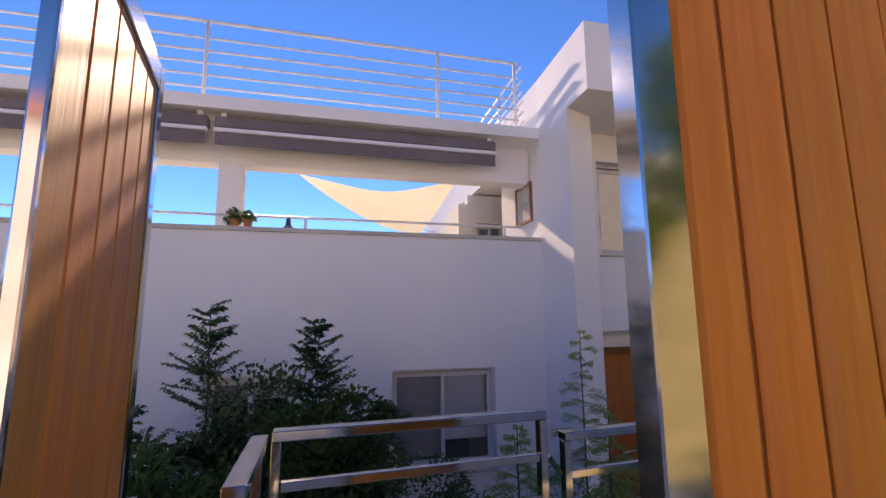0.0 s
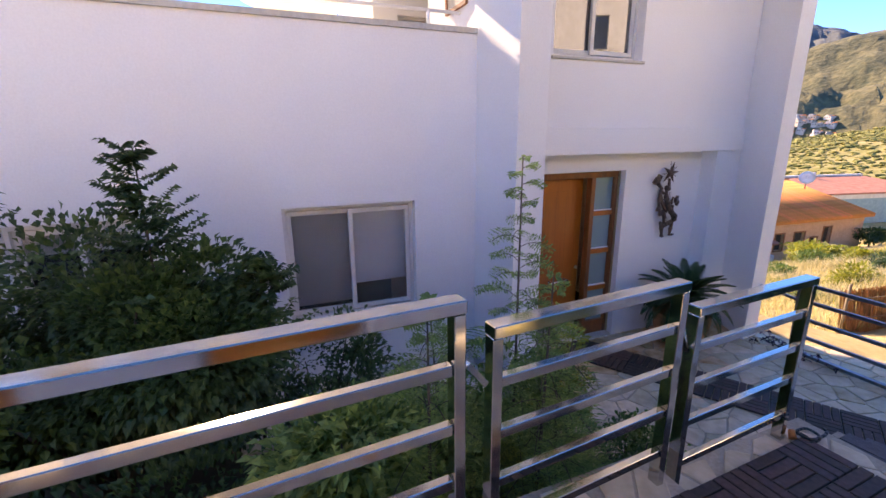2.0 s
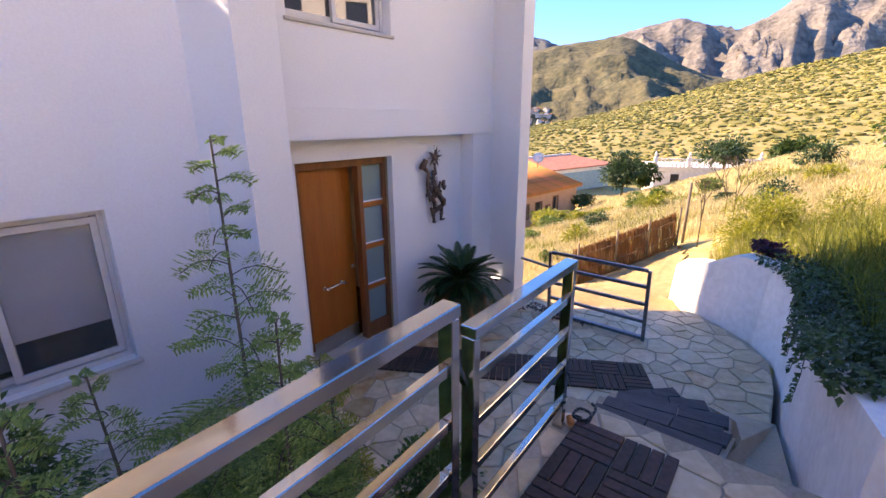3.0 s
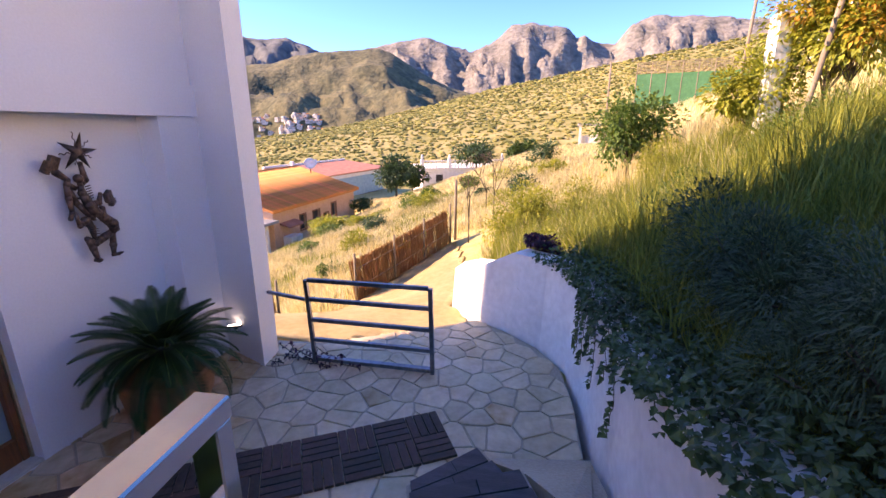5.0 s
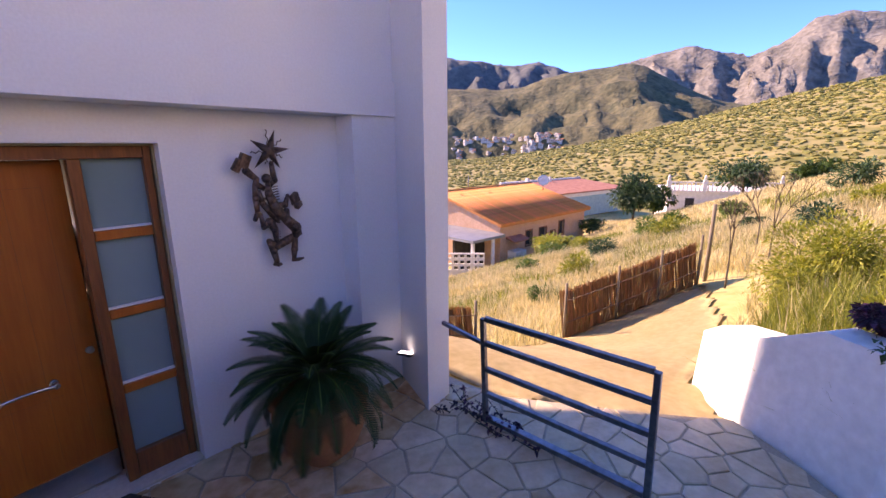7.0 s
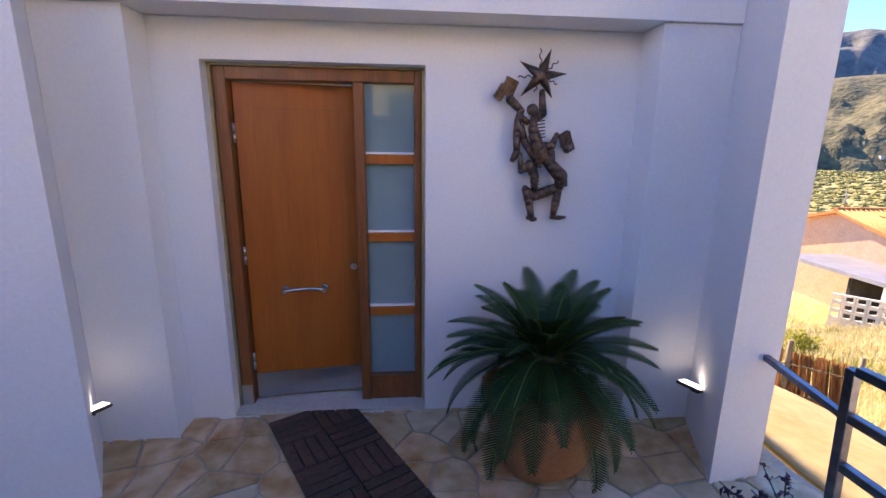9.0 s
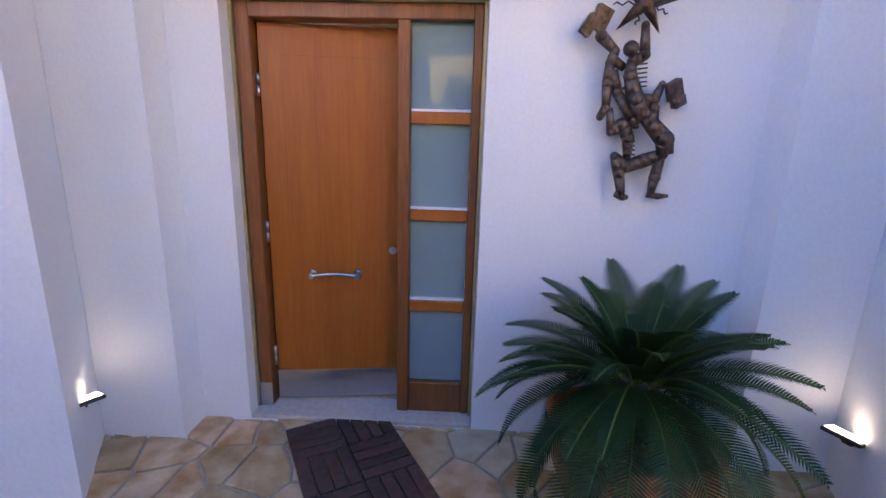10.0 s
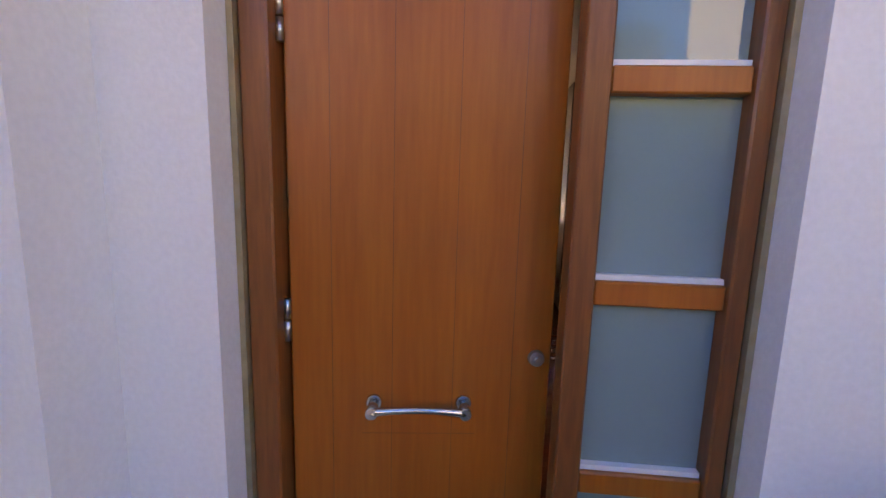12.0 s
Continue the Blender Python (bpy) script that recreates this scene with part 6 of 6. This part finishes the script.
tree("green bush in the dry grass", 29.0, 11.5, 1.1, 1.6, LEAF_YELLOW, 1300, 0.22, 88)


def bare_tree(x, y, h, seed):
    rg_ = random.Random(seed)
    z = ground_height(x, y)
    bm = B()

    def grow(p, d, ln, r, depth):
        q = p + d * ln
        rod(bm, p, q, r, r * 0.6, 5)
        if depth:
            for _ in range(3):
                e = (d + Vector((rg_.uniform(-0.7, 0.7), rg_.uniform(-0.7, 0.7), rg_.uniform(0.0, 0.5)))).normalized()
                grow(q, e, ln * 0.62, r * 0.6, depth - 1)
    t = thing("bare_sapling", "leafless young tree in the dry grass", "tree", "bare saplings", at=pose(x, y, z))
    grow(Vector((0, 0, -0.1)), Vector((0, 0, 1)), h * 0.42, 0.022, 4)
    part("limb", bm, BARK, t)


bare_tree(10.2, -1.9, 1.9, 3)
bare_tree(11.8, -2.4, 2.2, 4)
bare_tree(13.5, -2.0, 2.3, 5)


VILLAGE_WALL = material("village_wall", (0.4, 0.37, 0.33), (0.58, 0.54, 0.48), 0.9, grain=1.5, bump=0.1, patch=0.3, vary=0.3)


def village():
    rg_ = random.Random(91)
    first = None
    made = 0
    while made < 74:
        a = radians(40.5 - 14 * rg_.random() ** 0.8)
        r = rg_.uniform(430, 600)
        x, y = r * math.cos(a), -3 + r * math.sin(a)
        z = ground_height(x, y)
        if not -0.022 < (z + 2 - 2.3) / r < 0.03:
            continue
        made += 1
        m = pose(x, y, z - 0.5, 0, 0, rg_.uniform(-50, 50) - 60) @ Matrix.Diagonal((rg_.uniform(0.6, 1.0), rg_.uniform(0.6, 0.9), rg_.uniform(0.5, 0.85), 1))
        if first is None:
            first = thing("village_house", "small white village house with a tiled roof", "house", "village houses", at=m)
            part("wall", box(B(), -5, 5, -4, 4, -4, 4.2), VILLAGE_WALL, first)
            part("upper_storey", box(B(), -4.5, 0.5, -2.5, 3.8, 4.203, 6.6), VILLAGE_WALL, first)
            part("roof", prism(B(), [(1.3, -4.3), (5.3, -4.3), (5.3, 4.3), (1.3, 4.3)], 4.205, [4.5, 4.5, 5.6, 5.6]), ORANGE_TILE, first)
            for wx in (-3.5, -0.5, 2.5):
                part("window", box(B(), wx, wx + 1.3, -4.05, -4.003, 1.4, 3.0), UNLIT_SHADE, first)
                part("window", box(B(), -5.05, -5.003, wx * 0.7, wx * 0.7 + 1.2, 1.4, 3.0), UNLIT_SHADE, first)
        else:
            copy_thing(first, m)


village()


def hill_scrub():
    rg_ = np.random.default_rng(95)
    verts, faces = [], []
    ico = bmesh.new()
    bmesh.ops.create_icosphere(ico, subdivisions=1, radius=1)
    bv = np.array([v.co[:] for v in ico.verts])
    bf = [tuple(v.index for v in f.verts) for f in ico.faces]
    ico.free()
    for k in range(18000):
        a = radians(rg_.uniform(-36, 52))
        r = 85 + 235 * rg_.random() ** 0.8
        x, y = r * math.cos(a), -3 + r * math.sin(a)
        s = rg_.uniform(0.3, 1.0) ** 1.4 * (0.5 + r / 330)
        i0 = len(verts)
        v = bv * (1 + rg_.normal(size=(len(bv), 1)) * 0.22) * np.array([s * 1.15, s * 1.15, s * 0.5]) + np.array([x, y, ground_height(x, y) + s * 0.2])
        verts += v.tolist()
        faces += [tuple(i + i0 for i in f) for f in bf]
    tagged(new("hill_scrub", raw_mesh("hill_scrub", verts, faces, SHRUB_FAR)), "low green scrub dotted over the hillside", "scrub", "", "stuff")


SHRUB_FAR = material("hill_shrub", (0.13, 0.14, 0.026), (0.26, 0.235, 0.06), 0.9, grain=1.2, bump=0.6, patch=0.3, vary=0.4, island=True)
hill_scrub()


# ---- across the street ----
def villa():
    h = thing("opposite_villa", "white villa with a round tower across the street", "house", at=pose(-5, -23, 1.0))
    part("wall", wall_grid(B(), [-7, 9], [-1, 7], [(-4, -2.6, 1.5, 3.5), (0, 1.4, 1.5, 3.5), (4, 6, 1.5, 3.5), (-4, -2.6, 4.6, 6), (0, 1.4, 4.6, 6)], 3.7, 4.0), FAR_WHITE, h)
    part("side", box(B(), -7, 9, -4, 3.697, -1, 7), FAR_WHITE, h)
    part("tower", turned(B(), [(1.9, 7.003), (1.9, 9.6), (2.2, 9.7), (1.2, 10.4), (0.3, 10.8)], (2.5, 1), 24), FAR_WHITE, h)
    part("roof", prism(B(), [(-7.4, -4.4), (-1, -4.4), (-1, 4.4), (-7.4, 4.4)], 7.005, [7.9, 7.9, 7.3, 7.3]), ORANGE_TILE, h)
    for a in ((-4, -2.6, 1.5, 3.5), (0, 1.4, 1.5, 3.5), (4, 6, 1.5, 3.5), (-4, -2.6, 4.6, 6), (0, 1.4, 4.6, 6)):
        part("window", box(B(), a[0], a[1], 3.75, 3.8, a[2], a[3]), DARK_GLASS, h)


villa()
for m in (pose(-26, -26, 2.0, 0, 0, -8), pose(19, -24, 6.5, 0, 0, 28), pose(-12, -44, 5.5, 0, 0, 4), pose(8, -47, 7.5, 0, 0, -5)):
    copy_thing(bpy.data.objects["opposite_villa"], m)
structure("street_wall", box(B(), -16, 6, -11.6, -11.2, 0.6, 2.4), WHITE_WALL, "white garden wall across the street")
shrub("street_tree", "leafy green tree across the street", (-1.0, -12.6, 1.2), (-1.0, -12.6, 4.4), (2.4, 1.6, 1.8), LEAF_LIGHT, 4200, 0.2, 101, 0.6, 24, category="tree", trunk=0.1)
shrub("street_tree", "leafy green tree across the street", (4.2, -12.8, 2.2), (4.2, -12.8, 4.8), (2.2, 1.6, 1.7), LEAF_DARK, 4200, 0.2, 102, 0.6, 24, category="tree", trunk=0.1)


shrub("street_hedge", "tall leafy hedge across the street", (1.6, -10.4, 1.7), (1.6, -10.4, 2.2), (3.0, 0.7, 1.1), LEAF_LIGHT, 6500, 0.13, 103, 0.6, 30, category="hedge", trunk=0.06)


shrub("street_tree", "tall leafy green tree across the street", (1.4, -12.9, 1.6), (1.4, -12.9, 6.6), (2.8, 1.4, 2.1), LEAF_LIGHT, 5200, 0.2, 104, 0.6, 26, category="tree", trunk=0.12)


# ---- small things ----
for x, seed in ((-4.75, 111), (-4.6, 112)):
    pt = thing("parapet_plant", "small potted plant standing on the parapet", "pot", "parapet plants", at=pose(x, 0.12, 3.751))
    part("bowl", turned(B(), [(0.04, 0.0), (0.06, 0.09), (0.05, 0.09)], (0, 0), 12), TERRACOTTA, pt)
    rg = np.random.default_rng(seed)
    pp, dd, _ = crown_points(rg, (0, 0, 0.13), (0.11, 0.09, 0.08), 220, 7)
    leaves("foliage", pp, dd, 0.05, 0.03, LEAF_LIGHT, rg, parent=pt)
bm = B()
turned(bm, [(0.06, 0.0), (0.06, 0.03), (0.035, 0.05), (0.025, 0.13), (0.01, 0.15)], (0, 0), 12)
tagged(part("parapet_lantern", bm, DARK_STEEL), "small dark lantern standing on the parapet", "lantern").matrix_world = pose(-4.15, 0.16, 3.751)
cable = thing("garden_cable", "black cable with an orange connector lying by the railing", "cable", at=pose(-0.12, -3.02, 0.87))
bm = B()
pts = [Vector(((0.05 + 0.0015 * t) * math.cos(t * 0.5) + 0.004 * t, 0.05 * math.sin(t * 0.5 + 0.3 * math.sin(t)), 0.01 + 0.0012 * t)) for t in range(26)]
for a, c in zip(pts, pts[1:]):
    rod(bm, a, c, 0.009, 0.009, 6)
part("cord", bm, BLACK, cable)
part("connector", rod(B(), (-0.06, 0.02, 0.02), (-0.03, 0.05, 0.05), 0.022, 0.018, 10), ORANGE_TILE, cable, "orange plastic connector")
vent = part("vent_cap", rod(B(), (1.3, -0.2, 4.75), (1.3, -0.225, 4.75), 0.022, 0.018, 10), DARK_STEEL)
tagged(vent, "small dark round cap on the upper wall", "cap")


# ---- flagstones ----
rng = random.Random(5)


def lay(parent, cells, z, thick, pick):
    for c, poly in cells:
        bm = B()
        top = rng.uniform(-0.004, 0.004)
        level = z if callable(z) else lambda x, y: z
        inner = [c + (p - c) * (1 - 0.012 / max((p - c).length, 0.05)) for p in poly]
        lo = [bm.verts.new((p.x, p.y, level(p.x, p.y) - thick)) for p in poly]
        mid = [bm.verts.new((p.x, p.y, level(p.x, p.y) + top - 0.004)) for p in poly]
        hi = [bm.verts.new((p.x, p.y, level(p.x, p.y) + top)) for p in inner]
        n = len(poly)
        for a, b in ((lo, mid), (mid, hi)):
            for i in range(n):
                bm.faces.new((a[i], a[(i + 1) % n], b[(i + 1) % n], b[i]))
        bm.faces.new(hi)
        part("flagstone", bm, pick(c), parent)


lay(patio, paving_cells(-0.9, 4.4, -4.0, 0.3, 0.25, rng, 0.008, in_poly(PATIO)), FLOOR, 0.02, lambda c: GOLD_STONE if c.y > -0.9 and rng.random() < 0.75 or rng.random() < 0.03 else STONE)
for xa, xb, z, ob in landings:
    area = [(xa + 0.03, -4.2), (xb - 0.03, -4.2), (xb - 0.03, -2.89), (xa + 0.03, -2.89)]
    lay(ob, paving_cells(xa, xb, -4.3, -2.8, 0.25, rng, 0.008, in_poly(area)), z, 0.02, lambda c: GOLD_STONE if rng.random() < 0.04 else STONE)
